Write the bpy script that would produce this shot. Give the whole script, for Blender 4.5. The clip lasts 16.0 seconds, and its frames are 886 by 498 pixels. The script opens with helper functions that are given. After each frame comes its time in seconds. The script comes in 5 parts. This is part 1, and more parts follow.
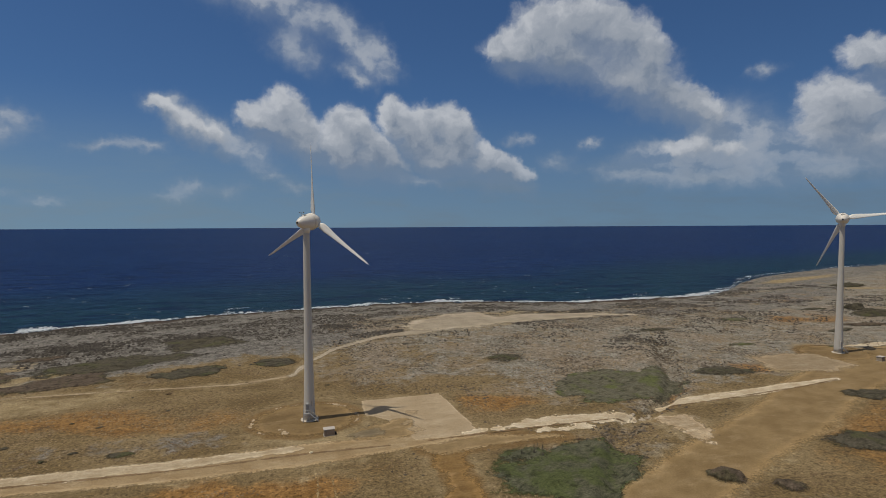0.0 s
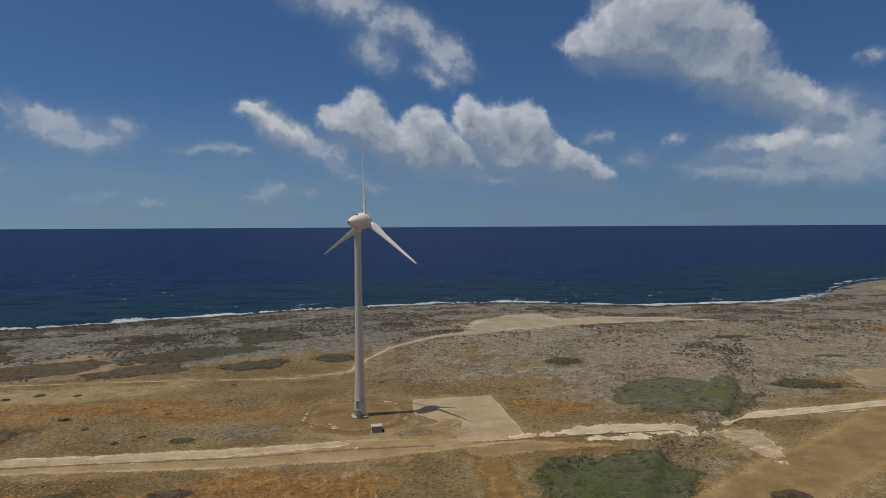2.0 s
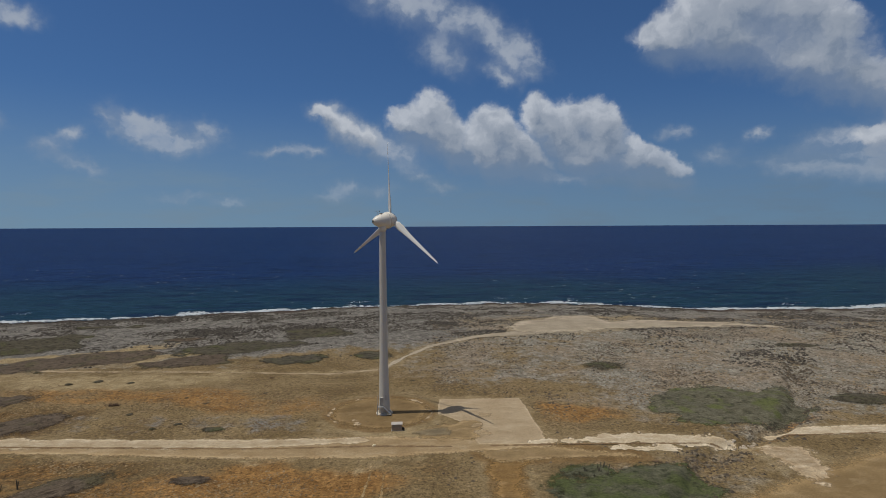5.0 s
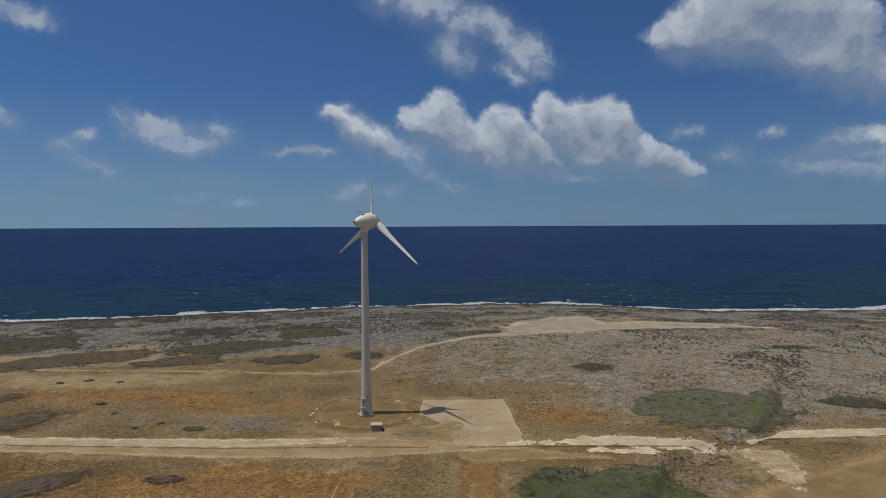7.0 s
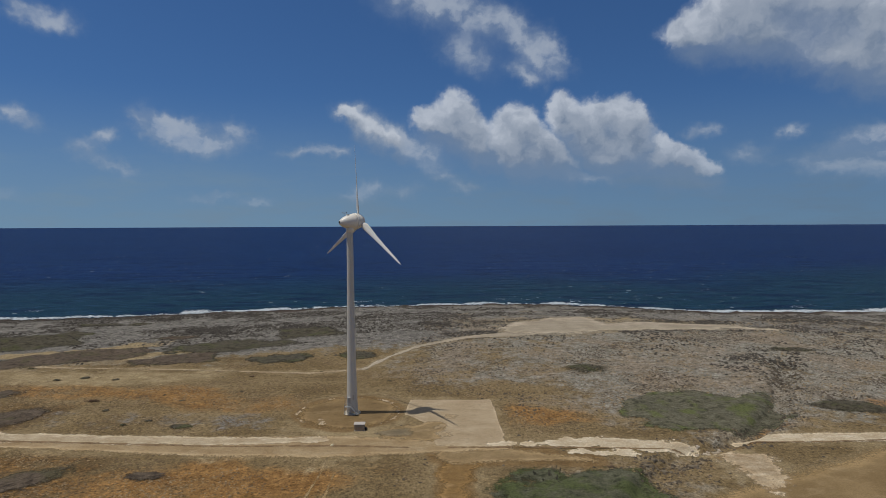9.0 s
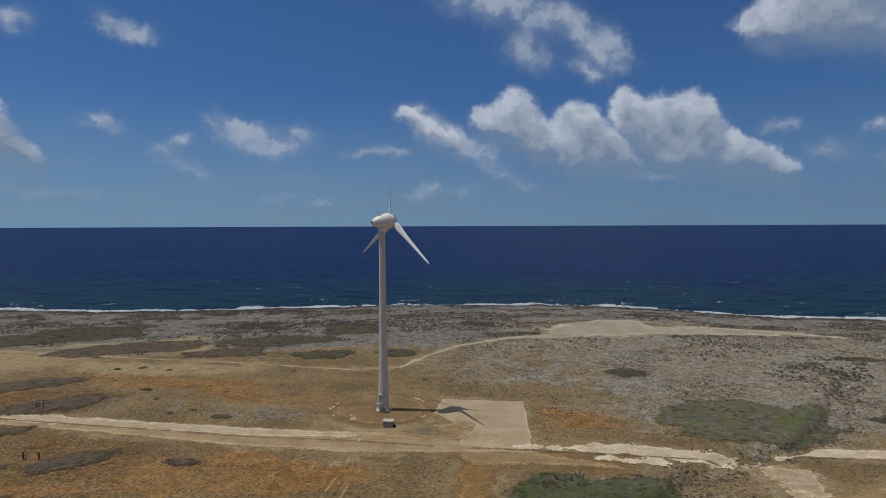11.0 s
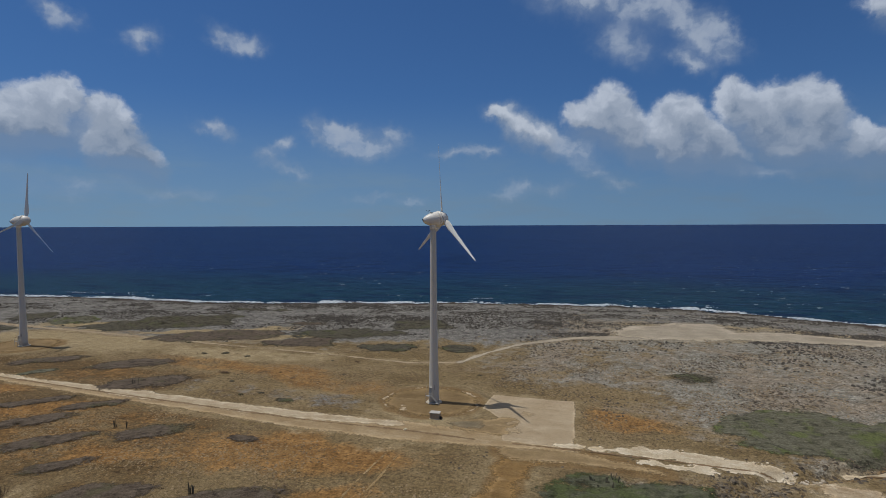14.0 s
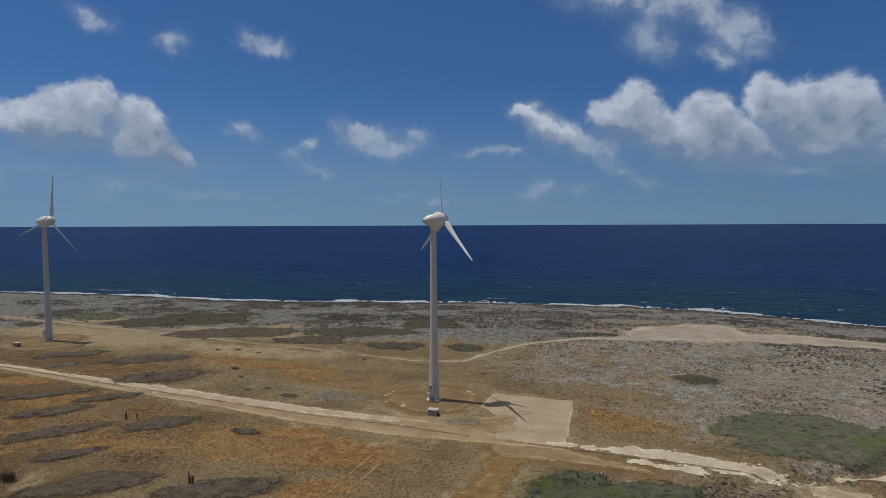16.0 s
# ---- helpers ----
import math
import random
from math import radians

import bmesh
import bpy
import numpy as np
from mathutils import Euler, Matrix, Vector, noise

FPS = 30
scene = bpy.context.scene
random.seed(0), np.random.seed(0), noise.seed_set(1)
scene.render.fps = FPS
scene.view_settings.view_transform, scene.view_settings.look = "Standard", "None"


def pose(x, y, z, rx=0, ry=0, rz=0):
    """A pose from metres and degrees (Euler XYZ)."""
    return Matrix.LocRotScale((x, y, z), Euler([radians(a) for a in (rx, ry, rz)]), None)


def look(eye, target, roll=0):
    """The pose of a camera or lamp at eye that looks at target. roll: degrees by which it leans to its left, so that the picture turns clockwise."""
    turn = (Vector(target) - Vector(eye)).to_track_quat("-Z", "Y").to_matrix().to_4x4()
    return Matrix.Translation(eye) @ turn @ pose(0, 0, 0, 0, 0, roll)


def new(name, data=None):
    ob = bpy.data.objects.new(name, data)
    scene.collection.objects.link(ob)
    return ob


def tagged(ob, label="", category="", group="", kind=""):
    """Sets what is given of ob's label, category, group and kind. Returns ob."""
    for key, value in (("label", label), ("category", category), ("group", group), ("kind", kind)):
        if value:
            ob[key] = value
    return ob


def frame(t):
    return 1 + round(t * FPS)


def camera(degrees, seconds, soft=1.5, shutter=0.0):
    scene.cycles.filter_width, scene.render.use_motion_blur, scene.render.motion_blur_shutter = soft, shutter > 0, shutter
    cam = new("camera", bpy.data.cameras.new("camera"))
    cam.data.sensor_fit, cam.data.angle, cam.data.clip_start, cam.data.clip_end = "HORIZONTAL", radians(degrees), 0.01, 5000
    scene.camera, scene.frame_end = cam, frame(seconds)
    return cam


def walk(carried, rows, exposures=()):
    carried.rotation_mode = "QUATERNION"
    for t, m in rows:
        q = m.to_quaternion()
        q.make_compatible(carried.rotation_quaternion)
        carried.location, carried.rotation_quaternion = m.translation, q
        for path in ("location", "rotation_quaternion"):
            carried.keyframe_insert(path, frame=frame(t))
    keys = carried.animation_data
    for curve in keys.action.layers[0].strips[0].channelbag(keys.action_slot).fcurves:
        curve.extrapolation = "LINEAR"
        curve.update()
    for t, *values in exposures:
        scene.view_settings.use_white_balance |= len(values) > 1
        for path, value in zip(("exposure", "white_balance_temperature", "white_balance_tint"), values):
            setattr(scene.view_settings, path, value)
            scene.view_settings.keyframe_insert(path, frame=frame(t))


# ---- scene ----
cam = camera(77.97, 16.0, 0.9)
PATH = [
    (0, -0.11, -0.19, 54.79, -16.31, -2.96, 0.30),
    (0.5, 1.54, -0.17, 54.88, -15.69, -2.94, 0.32),
    (1, 3.25, -0.11, 54.85, -14.43, -2.95, 0.33),
    (1.5, 5.06, -0.10, 54.75, -12.29, -2.98, 0.32),
    (2, 6.96, -0.17, 54.74, -8.51, -2.97, 0.30),
    (2.5, 8.90, -0.17, 54.75, -5.61, -2.96, 0.28),
    (3, 10.85, -0.13, 54.73, -4.20, -2.97, 0.26),
    (3.5, 12.81, -0.13, 54.69, -3.48, -2.98, 0.25),
    (4, 14.82, -0.17, 54.66, -2.71, -3.00, 0.27),
    (6.5, 24.89, -0.10, 54.85, -0.62, -3.03, 0.27),
    (7, 26.90, -0.12, 54.91, -0.43, -3.03, 0.28),
    (7.5, 28.90, -0.20, 54.97, -0.22, -3.02, 0.26),
    (8, 30.87, -0.29, 54.99, 0.07, -3.04, 0.27),
    (8.5, 32.85, -0.31, 55.02, 0.54, -3.05, 0.27),
    (11, 42.69, 0.05, 55.10, 7.10, -3.06, 0.22),
    (11.5, 44.65, -0.01, 54.89, 10.62, -3.08, 0.22),
    (12, 46.66, -0.12, 54.63, 12.77, -3.12, 0.21),
    (12.5, 48.64, -0.17, 54.53, 14.29, -3.09, 0.20),
    (13, 50.59, -0.24, 54.51, 15.50, -3.10, 0.20),
    (13.5, 52.51, -0.36, 54.56, 16.02, -3.11, 0.20),
    (14, 54.38, -0.53, 54.65, 16.43, -3.11, 0.22),
    (14.5, 56.24, -0.67, 54.73, 16.98, -3.12, 0.23),
    (15, 58.14, -0.80, 54.79, 17.60, -3.13, 0.21),
    (15.5, 60.02, -0.95, 54.85, 18.26, -3.14, 0.22),
    (16, 61.86, -1.09, 54.92, 18.87, -3.14, 0.22),
]
# the camera's own white balance drifts cooler on the way: seconds, stops, kelvin, tint
WHITE = [(0, 0, 6600, 10), (4, 0, 6400, 10), (8, 0, 6200, 10), (12, 0, 6030, 10), (16, 0, 5960, 10)]
walk(cam, [(t, pose(x, y, z, 90 + pitch, roll, yaw)) for t, x, y, z, yaw, pitch, roll in PATH], WHITE)
# World: x along the graded track, y towards the sea, z up; z = 0 is the ground at the middle turbine.
# ---- world, sun and exposure ----
SUN_ELEVATION, SUN_AZIMUTH = 71.0, 267.0   # azimuth clockwise from +y
SUN_STRENGTH, SKY_STRENGTH = 2.8, 0.052
SEA_LEVEL = -3.6


class Nodes:
    """A short way to write node trees."""

    def __init__(self, tree):
        self.tree = tree

    def add(self, kind, values=(), **settings):
        n = self.tree.nodes.new(kind)
        for key, value in settings.items():
            setattr(n, key, value)
        for key, value in dict(values).items():
            if isinstance(value, bpy.types.NodeSocket):
                self.tree.links.new(value, n.inputs[key])
            else:
                n.inputs[key].default_value = value
        return n

    def math(self, op, a, b=0.0, c=0.0, clamp=False):
        return self.add("ShaderNodeMath", {0: a, 1: b, 2: c}, operation=op, use_clamp=clamp).outputs[0]

    def vec(self, op, a, b=(0, 0, 0)):
        return self.add("ShaderNodeVectorMath", {0: a, 1: b}, operation=op).outputs[0]

    def mix(self, fac, a, b, blend="MIX"):
        n = self.add("ShaderNodeMix", {0: fac, 6: a, 7: b}, data_type="RGBA", blend_type=blend)
        return n.outputs[2]

    def ramp(self, value, lo, hi, out_lo=0.0, out_hi=1.0, smooth=True):
        n = self.add("ShaderNodeMapRange", {0: value, 1: lo, 2: hi, 3: out_lo, 4: out_hi},
                     interpolation_type="SMOOTHSTEP" if smooth else "LINEAR")
        return n.outputs[0]

    def noise(self, at, scale, detail=4.0, rough=0.55, dims="3D", colour=False):
        n = self.add("ShaderNodeTexNoise", {"Vector": at, "Scale": scale, "Detail": detail, "Roughness": rough},
                     noise_dimensions=dims)
        return n.outputs["Color" if colour else "Fac"]


def rgb(r, g, b):
    return (r, g, b, 1.0)


# Cloud puffs as (azimuth, elevation, half width, half height, lean), degrees.
RIM = 1.9   # each puff fades out at this many times its size


def cloud_group(name, puffs, bumps):
    """Node group: place in the sky (degrees) -> how thick the cloud is there; about 0.22 is the rim of a lone puff."""
    tree = bpy.data.node_groups.new(name, "ShaderNodeTree")
    tree.interface.new_socket("Place", in_out="INPUT", socket_type="NodeSocketVector")
    tree.interface.new_socket("Depth", in_out="OUTPUT", socket_type="NodeSocketFloat")
    n = Nodes(tree)
    place = n.add("NodeGroupInput").outputs[0]
    depth = None
    for heap in puffs:
        total = None
        for az, el, w, h, lean in heap:
            g = n.add("ShaderNodeTexGradient", {"Vector": place}, gradient_type="QUADRATIC_SPHERE")
            g.texture_mapping.vector_type = "TEXTURE"
            g.texture_mapping.translation, g.texture_mapping.rotation = (az, el, 0), (0, 0, radians(lean))
            g.texture_mapping.scale = (w * RIM, h * RIM, 1)
            total = g.outputs[1] if total is None else n.math("ADD", total, g.outputs[1])
        depth = total if depth is None else n.math("SMOOTH_MAX", depth, total, 0.10)
    if bumps:
        cells = n.add("ShaderNodeTexVoronoi", {"Vector": place, "Scale": 0.8, "Detail": 3.0, "Roughness": 0.55, "Lacunarity": 2.2, "Smoothness": 0.35},
                      feature="SMOOTH_F1", normalize=True).outputs["Distance"]
        swollen = n.math("MULTIPLY", n.math("SUBTRACT", 0.36, cells), bumps)
        depth = n.math("ADD", depth, n.math("MULTIPLY", swollen, n.ramp(depth, 0.03, 0.25)))
    n.tree.links.new(depth, n.add("NodeGroupOutput").inputs[0])
    return tree


def heaped_clouds():
    c = []
    # the long bank over the sea: three heaps and a lower shoulder
    c += [[(-2.7, 10.5, 1.6, 1.2, 0), (0.2, 11.3, 1.9, 1.7, -10), (2.4, 9.2, 2.3, 1.6, -20), (-0.8, 9.4, 1.9, 1.0, -15), (2.6, 7.6, 2.6, 1.2, -20)]]
    c += [[(6.6, 10.0, 2.0, 1.8, -5), (5.2, 8.0, 2.5, 1.8, -20), (8.8, 8.0, 2.3, 1.7, -25), (11.2, 6.4, 2.3, 1.4, -25), (7.2, 6.3, 3.2, 1.3, -12)]]
    c += [[(10.9, 11.2, 1.5, 1.4, 0), (12.2, 9.2, 2.3, 1.8, -20), (14.8, 10.5, 2.3, 1.5, 0), (17.7, 9.9, 1.9, 1.5, 0), (15.2, 7.8, 3.4, 1.6, -10), (18.8, 7.6, 2.3, 1.6, -20), (15.6, 6.2, 3.2, 1.1, -8)]]
    c += [[(20.7, 7.2, 1.5, 1.1, -30), (22.5, 6.0, 1.7, 1.1, -25), (24.3, 4.9, 1.5, 0.8, -10), (20.0, 5.7, 2.3, 1.1, -10)]]
    # the streak leaning away from the bank
    c += [[(-10.7, 10.7, 1.0, 0.7, -25), (-8.8, 9.8, 1.5, 0.8, -28), (-6.4, 8.6, 1.5, 0.8, -25)]]
    # the high heap and its lower arm
    c += [[(22.4, 17.0, 2.2, 1.4, 0), (26.0, 18.6, 3.0, 2.3, 0), (30.2, 19.4, 3.1, 2.5, 0), (29.0, 16.0, 4.0, 1.8, -12), (34.2, 17.6, 2.8, 2.2, -20), (37.0, 15.2, 2.4, 2.0, -25), (34.8, 13.4, 3.2, 1.7, -20), (38.8, 12.0, 2.4, 1.6, -30), (41.6, 10.2, 2.4, 1.3, -28)]]
    # the heaps far along the coast
    c += [[(39.2, 6.8, 1.2, 0.8, 0), (41.2, 7.4, 1.5, 1.1, 0), (43.8, 6.6, 1.3, 0.7, -12)]]
    c += [[(50.8, 10.4, 1.9, 1.6, 0), (53.4, 9.6, 2.4, 2.0, 0), (51.2, 7.8, 2.3, 1.5, 0), (54.6, 6.6, 2.6, 1.6, 0)], [(53.6, 13.4, 1.7, 1.2, 0), (56.0, 12.6, 2.0, 1.5, 0)]]
    # the heap on the other side
    c += [[(-53.0, 10.0, 1.8, 1.5, 0), (-50.6, 10.6, 1.6, 1.3, 0), (-54.6, 8.0, 2.6, 1.5, 0), (-56.4, 8.8, 2.2, 1.3, 10), (-51.6, 8.2, 2.4, 1.2, -8)]]
    c += [[(-48.2, 9.9, 1.7, 1.3, -10), (-46.5, 8.8, 1.6, 1.2, -20), (-48.6, 7.7, 2.6, 1.3, -15), (-46.0, 6.9, 1.8, 1.1, -30), (-44.6, 5.6, 1.5, 0.8, -30), (-47.4, 6.2, 2.2, 0.9, -12)]]
    # behind and beside
    c += [[(-80, 14, 7, 3.5, 0), (-95, 9, 6, 2.5, 0), (80, 13, 8, 4, 0), (100, 10, 7, 3, 0), (130, 16, 9, 4, 0), (165, 11, 8, 3, 0), (-130, 13, 9, 4, 0), (-160, 20, 8, 4, 0)]]
    return c


def torn_clouds():
    c = [(-10.6, 10.5, 1.8, 1.2, -20), (-8.6, 9.8, 2.3, 1.5, -25), (-5.8, 8.5, 2.8, 1.7, -22), (-2.8, 7.0, 2.8, 1.4, -18), (-9.4, 10.2, 1.6, 0.9, -25), (-6.6, 9.0, 2.0, 1.0, -25)]
    c += [(-3.8, 21.4, 4.2, 1.9, 0), (1.0, 20.2, 4.4, 2.0, -18), (5.8, 18.9, 3.6, 1.9, -25), (9.0, 16.6, 3.0, 1.6, -38), (1.6, 16.4, 3.4, 1.7, -25), (7.6, 14.6, 2.2, 0.9, -30), (10.6, 15.6, 2.2, 1.2, -35)]
    c += [(-28.8, 9.0, 1.9, 1.2, -20), (-26.4, 8.1, 3.0, 1.7, -20), (-23.6, 7.0, 2.3, 1.2, -12), (-26.0, 7.9, 2.4, 1.3, -20), (-28.0, 8.8, 1.6, 0.9, -20)]
    c += [(-32.6, 7.6, 1.3, 0.9, 30), (-33.6, 6.0, 1.7, 0.8, -20), (-31.2, 4.6, 1.6, 0.7, -25), (-38.8, 8.6, 1.9, 0.8, -25)]
    c += [(-44.7, 15.9, 1.7, 1.0, 10), (-38.0, 17.0, 1.8, 1.0, -20), (-35.6, 16.6, 1.8, 1.1, 10), (-51.0, 17.0, 2.0, 0.9, -25)]
    c += [(-50.0, 3.0, 4.2, 1.0, 3), (-42.0, 2.4, 3.4, 0.7, 0), (-15.6, 7.0, 2.4, 0.6, 5), (-11.8, 7.1, 1.9, 0.7, 5)]
    c += [(-8.4, 3.2, 1.8, 0.8, -10), (-4.6, 3.1, 1.7, 0.8, 0), (-10.2, 2.6, 1.7, 0.6, 0), (1.6, 3.3, 1.8, 0.6, -5), (-1.4, 4.8, 2.6, 0.8, -10), (14.0, 4.0, 2.4, 0.7, -8)]
    c += [(28.4, 5.8, 2.2, 1.0, 0), (24.2, 8.0, 1.5, 0.7, 0), (31.0, 7.6, 1.3, 0.7, 0), (46.4, 13.0, 1.3, 0.8, 0), (34.0, 4.9, 2.2, 0.9, 0)]
    c += [(41.0, 4.4, 7.0, 1.9, 0), (50.0, 4.6, 6.0, 2.2, 0), (44.6, 8.6, 5.0, 2.2, -20), (-19.6, 1.9, 1.9, 0.5, 0), (-24.0, 2.2, 2.4, 0.5, 0)]
    c += [(37.6, 5.8, 3.2, 1.8, 0), (41.8, 6.4, 3.4, 2.0, 0), (46.2, 5.6, 3.4, 1.8, -8), (49.5, 5.0, 3.4, 2.0, 0)]
    c += [(43.8, 6.2, 2.4, 1.0, -10), (47.2, 5.6, 2.2, 0.8, -8), (36.6, 6.6, 1.8, 1.0, 0), (-21.6, 8.4, 2.0, 1.2, -20)]
    c += [(-60.0, 4.0, 6.0, 1.6, 0), (62.0, 6.0, 7.0, 3.0, 0), (-70, 18, 8, 3, 0), (110, 20, 12, 4, 10), (180, 24, 14, 5, 0), (-110, 24, 14, 5, 0)]
    return [c]


world = bpy.data.worlds.new("sky")
world.use_nodes = True
scene.world = world
world.node_tree.nodes.clear()
W = Nodes(world.node_tree)
toward = W.add("ShaderNodeTexCoord").outputs["Generated"]
parts = W.add("ShaderNodeSeparateXYZ", {0: toward})
dx, dy, dz = parts.outputs
raised = W.add("ShaderNodeCombineXYZ", {0: dx, 1: dy, 2: W.math("MULTIPLY_ADD", W.math("MAXIMUM", dz, 0.0), 0.92, 0.085)}).outputs[0]
sky = W.add("ShaderNodeTexSky", {"Vector": raised}, sky_type="NISHITA", sun_disc=False, sun_elevation=radians(SUN_ELEVATION),
            sun_rotation=radians(SUN_AZIMUTH), altitude=0.0, air_density=1.0, dust_density=0.0, ozone_density=3.0).outputs[0]
azimuth = W.math("MULTIPLY", W.math("ARCTAN2", dx, dy), 180 / math.pi)
elevation = W.math("MULTIPLY", W.math("ARCSINE", dz), 180 / math.pi)
spot = W.add("ShaderNodeCombineXYZ", {0: azimuth, 1: elevation, 2: 0.0}).outputs[0]
# billows: the puffs' outlines are pushed about at several sizes at once
broad = W.vec("SUBTRACT", W.noise(spot, 0.30, 3.0, 0.5, "3D", True), (0.5, 0.5, 0.5))
fine = W.vec("SUBTRACT", W.noise(spot, 0.95, 6.0, 0.55, "3D", True), (0.5, 0.5, 0.5))
push = W.vec("ADD", W.vec("MULTIPLY", broad, (2.2, 1.8, 0)), W.vec("MULTIPLY", fine, (1.5, 1.25, 0)))
pushed = W.vec("ADD", spot, push)
heaps, torn = cloud_group("heaped_clouds", heaped_clouds(), 0.6), cloud_group("torn_clouds", torn_clouds(), 0.0)


def depth_of(group, at):
    return W.add("ShaderNodeGroup", {0: at}, node_tree=group).outputs[0]


thick = depth_of(heaps, pushed)
sunward = depth_of(heaps, W.vec("ADD", pushed, (-0.6, 1.15, 0)))
base_cover = W.math("MULTIPLY", W.ramp(sunward, 0.05, 0.80), 0.38)
upper = depth_of(heaps, W.vec("ADD", pushed, (-1.0, 2.3, 0)))
relief = W.math("DIVIDE", W.math("SUBTRACT", thick, sunward), W.math("ADD", thick, 0.25))
# crisp swelling tops, bases that melt into the haze
underside = W.ramp(W.math("SUBTRACT", upper, thick), -0.45, 0.35)
crisp, melting = W.ramp(thick, 0.09, 0.52), W.ramp(thick, 0.14, 1.30)
heap_cover = W.math("ADD", W.math("MULTIPLY", crisp, W.math("SUBTRACT", 1.0, underside)), W.math("MULTIPLY", melting, underside))
puffy = W.math("MULTIPLY", W.math("SUBTRACT", W.noise(pushed, 0.55, 6.0, 0.55), 0.5), 1.15)
buried = W.ramp(W.math("ADD", W.math("MULTIPLY", sunward, 0.55), W.math("MULTIPLY", upper, 0.45)), 0.0, 1.75, 0.0, 1.0, False)
lit = W.math("ADD", W.math("MULTIPLY_ADD", relief, 0.16, W.math("SUBTRACT", 0.86, W.math("MULTIPLY", buried, 1.05))), puffy, clamp=True)
heap_colour = W.mix(W.ramp(lit, 0.05, 0.55), rgb(0.172, 0.218, 0.290), rgb(0.310, 0.345, 0.398))
heap_colour = W.mix(W.ramp(lit, 0.50, 1.10), heap_colour, rgb(0.525, 0.548, 0.582))
skirt = W.math("MULTIPLY", W.ramp(upper, 0.10, 1.0), 0.32)
loose = depth_of(torn, W.vec("ADD", spot, W.vec("MULTIPLY", push, (1.5, 1.2, 0))))
wisps = W.ramp(W.noise(W.vec("MULTIPLY", pushed, (0.8, 1.1, 1)), 0.40, 6.0, 0.52), 0.30, 0.66)
torn_cover = W.math("MULTIPLY", W.math("MULTIPLY", W.ramp(loose, 0.0, 0.95), W.math("MULTIPLY_ADD", wisps, 0.55, 0.45)), 0.82)
torn_colour = W.mix(W.ramp(W.math("MULTIPLY", loose, wisps), 0.10, 0.75), rgb(0.245, 0.295, 0.368), rgb(0.370, 0.408, 0.462))
above = W.ramp(elevation, 0.0, 9.0, 0.38, 1.0)
colour = W.vec("MULTIPLY", sky, (SKY_STRENGTH * 0.58, SKY_STRENGTH * 0.84, SKY_STRENGTH * 1.12))
# cloud cover above the view, added to make the fill in shadows warmer
overhead_fill = W.noise(W.vec("MULTIPLY", toward, (1, 1, 1)), 3.2, 6.0, 0.55)
overhead_fill = W.math("MULTIPLY", W.ramp(overhead_fill, 0.40, 0.58), W.ramp(elevation, 27.0, 42.0))
colour = W.mix(overhead_fill, colour, rgb(0.42, 0.40, 0.36))
veil = W.noise(W.vec("MULTIPLY", spot, (0.10, 0.42, 1)), 1.0, 6.0, 0.6)
haze = W.math("ADD", W.ramp(elevation, 13.0, -0.5, 0.0, 0.66), W.math("MULTIPLY", W.ramp(veil, 0.42, 0.70), W.ramp(elevation, 10.0, 1.0, 0.0, 0.30)))
murk = W.mix(W.ramp(azimuth, -50.0, 55.0), rgb(0.168, 0.250, 0.330), rgb(0.118, 0.182, 0.256))
colour = W.mix(haze, colour, murk)
colour = W.mix(W.math("MULTIPLY", torn_cover, above), colour, torn_colour)
colour = W.mix(W.math("MULTIPLY", skirt, above), colour, rgb(0.170, 0.220, 0.295))
colour = W.mix(W.math("MULTIPLY", base_cover, above), colour, rgb(0.190, 0.240, 0.315))
colour = W.mix(W.math("MULTIPLY", W.math("MULTIPLY", heap_cover, 0.88), above), colour, heap_colour)
back = W.add("ShaderNodeBackground", {"Color": colour, "Strength": 1.0}).outputs[0]
W.tree.links.new(back, W.add("ShaderNodeOutputWorld").inputs[0])

sun_lamp = bpy.data.lights.new("sun", "SUN")
sun_lamp.energy, sun_lamp.angle, sun_lamp.color = SUN_STRENGTH, radians(0.53), (1.0, 0.93, 0.80)
sun = new("sun", sun_lamp)
sun.matrix_world = look((0, 0, 0), (-math.sin(radians(SUN_AZIMUTH)) * math.cos(radians(SUN_ELEVATION)),
                                    -math.cos(radians(SUN_AZIMUTH)) * math.cos(radians(SUN_ELEVATION)), -math.sin(radians(SUN_ELEVATION))))


# ---- materials ----
def material(name):
    m = bpy.data.materials.new(name)
    m.use_nodes = True
    n = Nodes(m.node_tree)
    shader = next(x for x in m.node_tree.nodes if x.type == "BSDF_PRINCIPLED")
    return m, n, shader


def finish(n, shader, colour=None, rough=0.9, height=None, depth=0.1, spec=0.3, metal=0.0):
    for key, value in (("Base Color", colour), ("Roughness", rough), ("Specular IOR Level", spec), ("Metallic", metal)):
        if value is None:
            continue
        if isinstance(value, bpy.types.NodeSocket):
            n.tree.links.new(value, shader.inputs[key])
        else:
            shader.inputs[key].default_value = value
    if height is not None:
        b = n.add("ShaderNodeBump", {"Height": height, "Distance": depth, "Strength": 1.0})
        n.tree.links.new(b.outputs[0], shader.inputs["Normal"])


def position(n):
    return n.add("ShaderNodeNewGeometry").outputs["Position"]


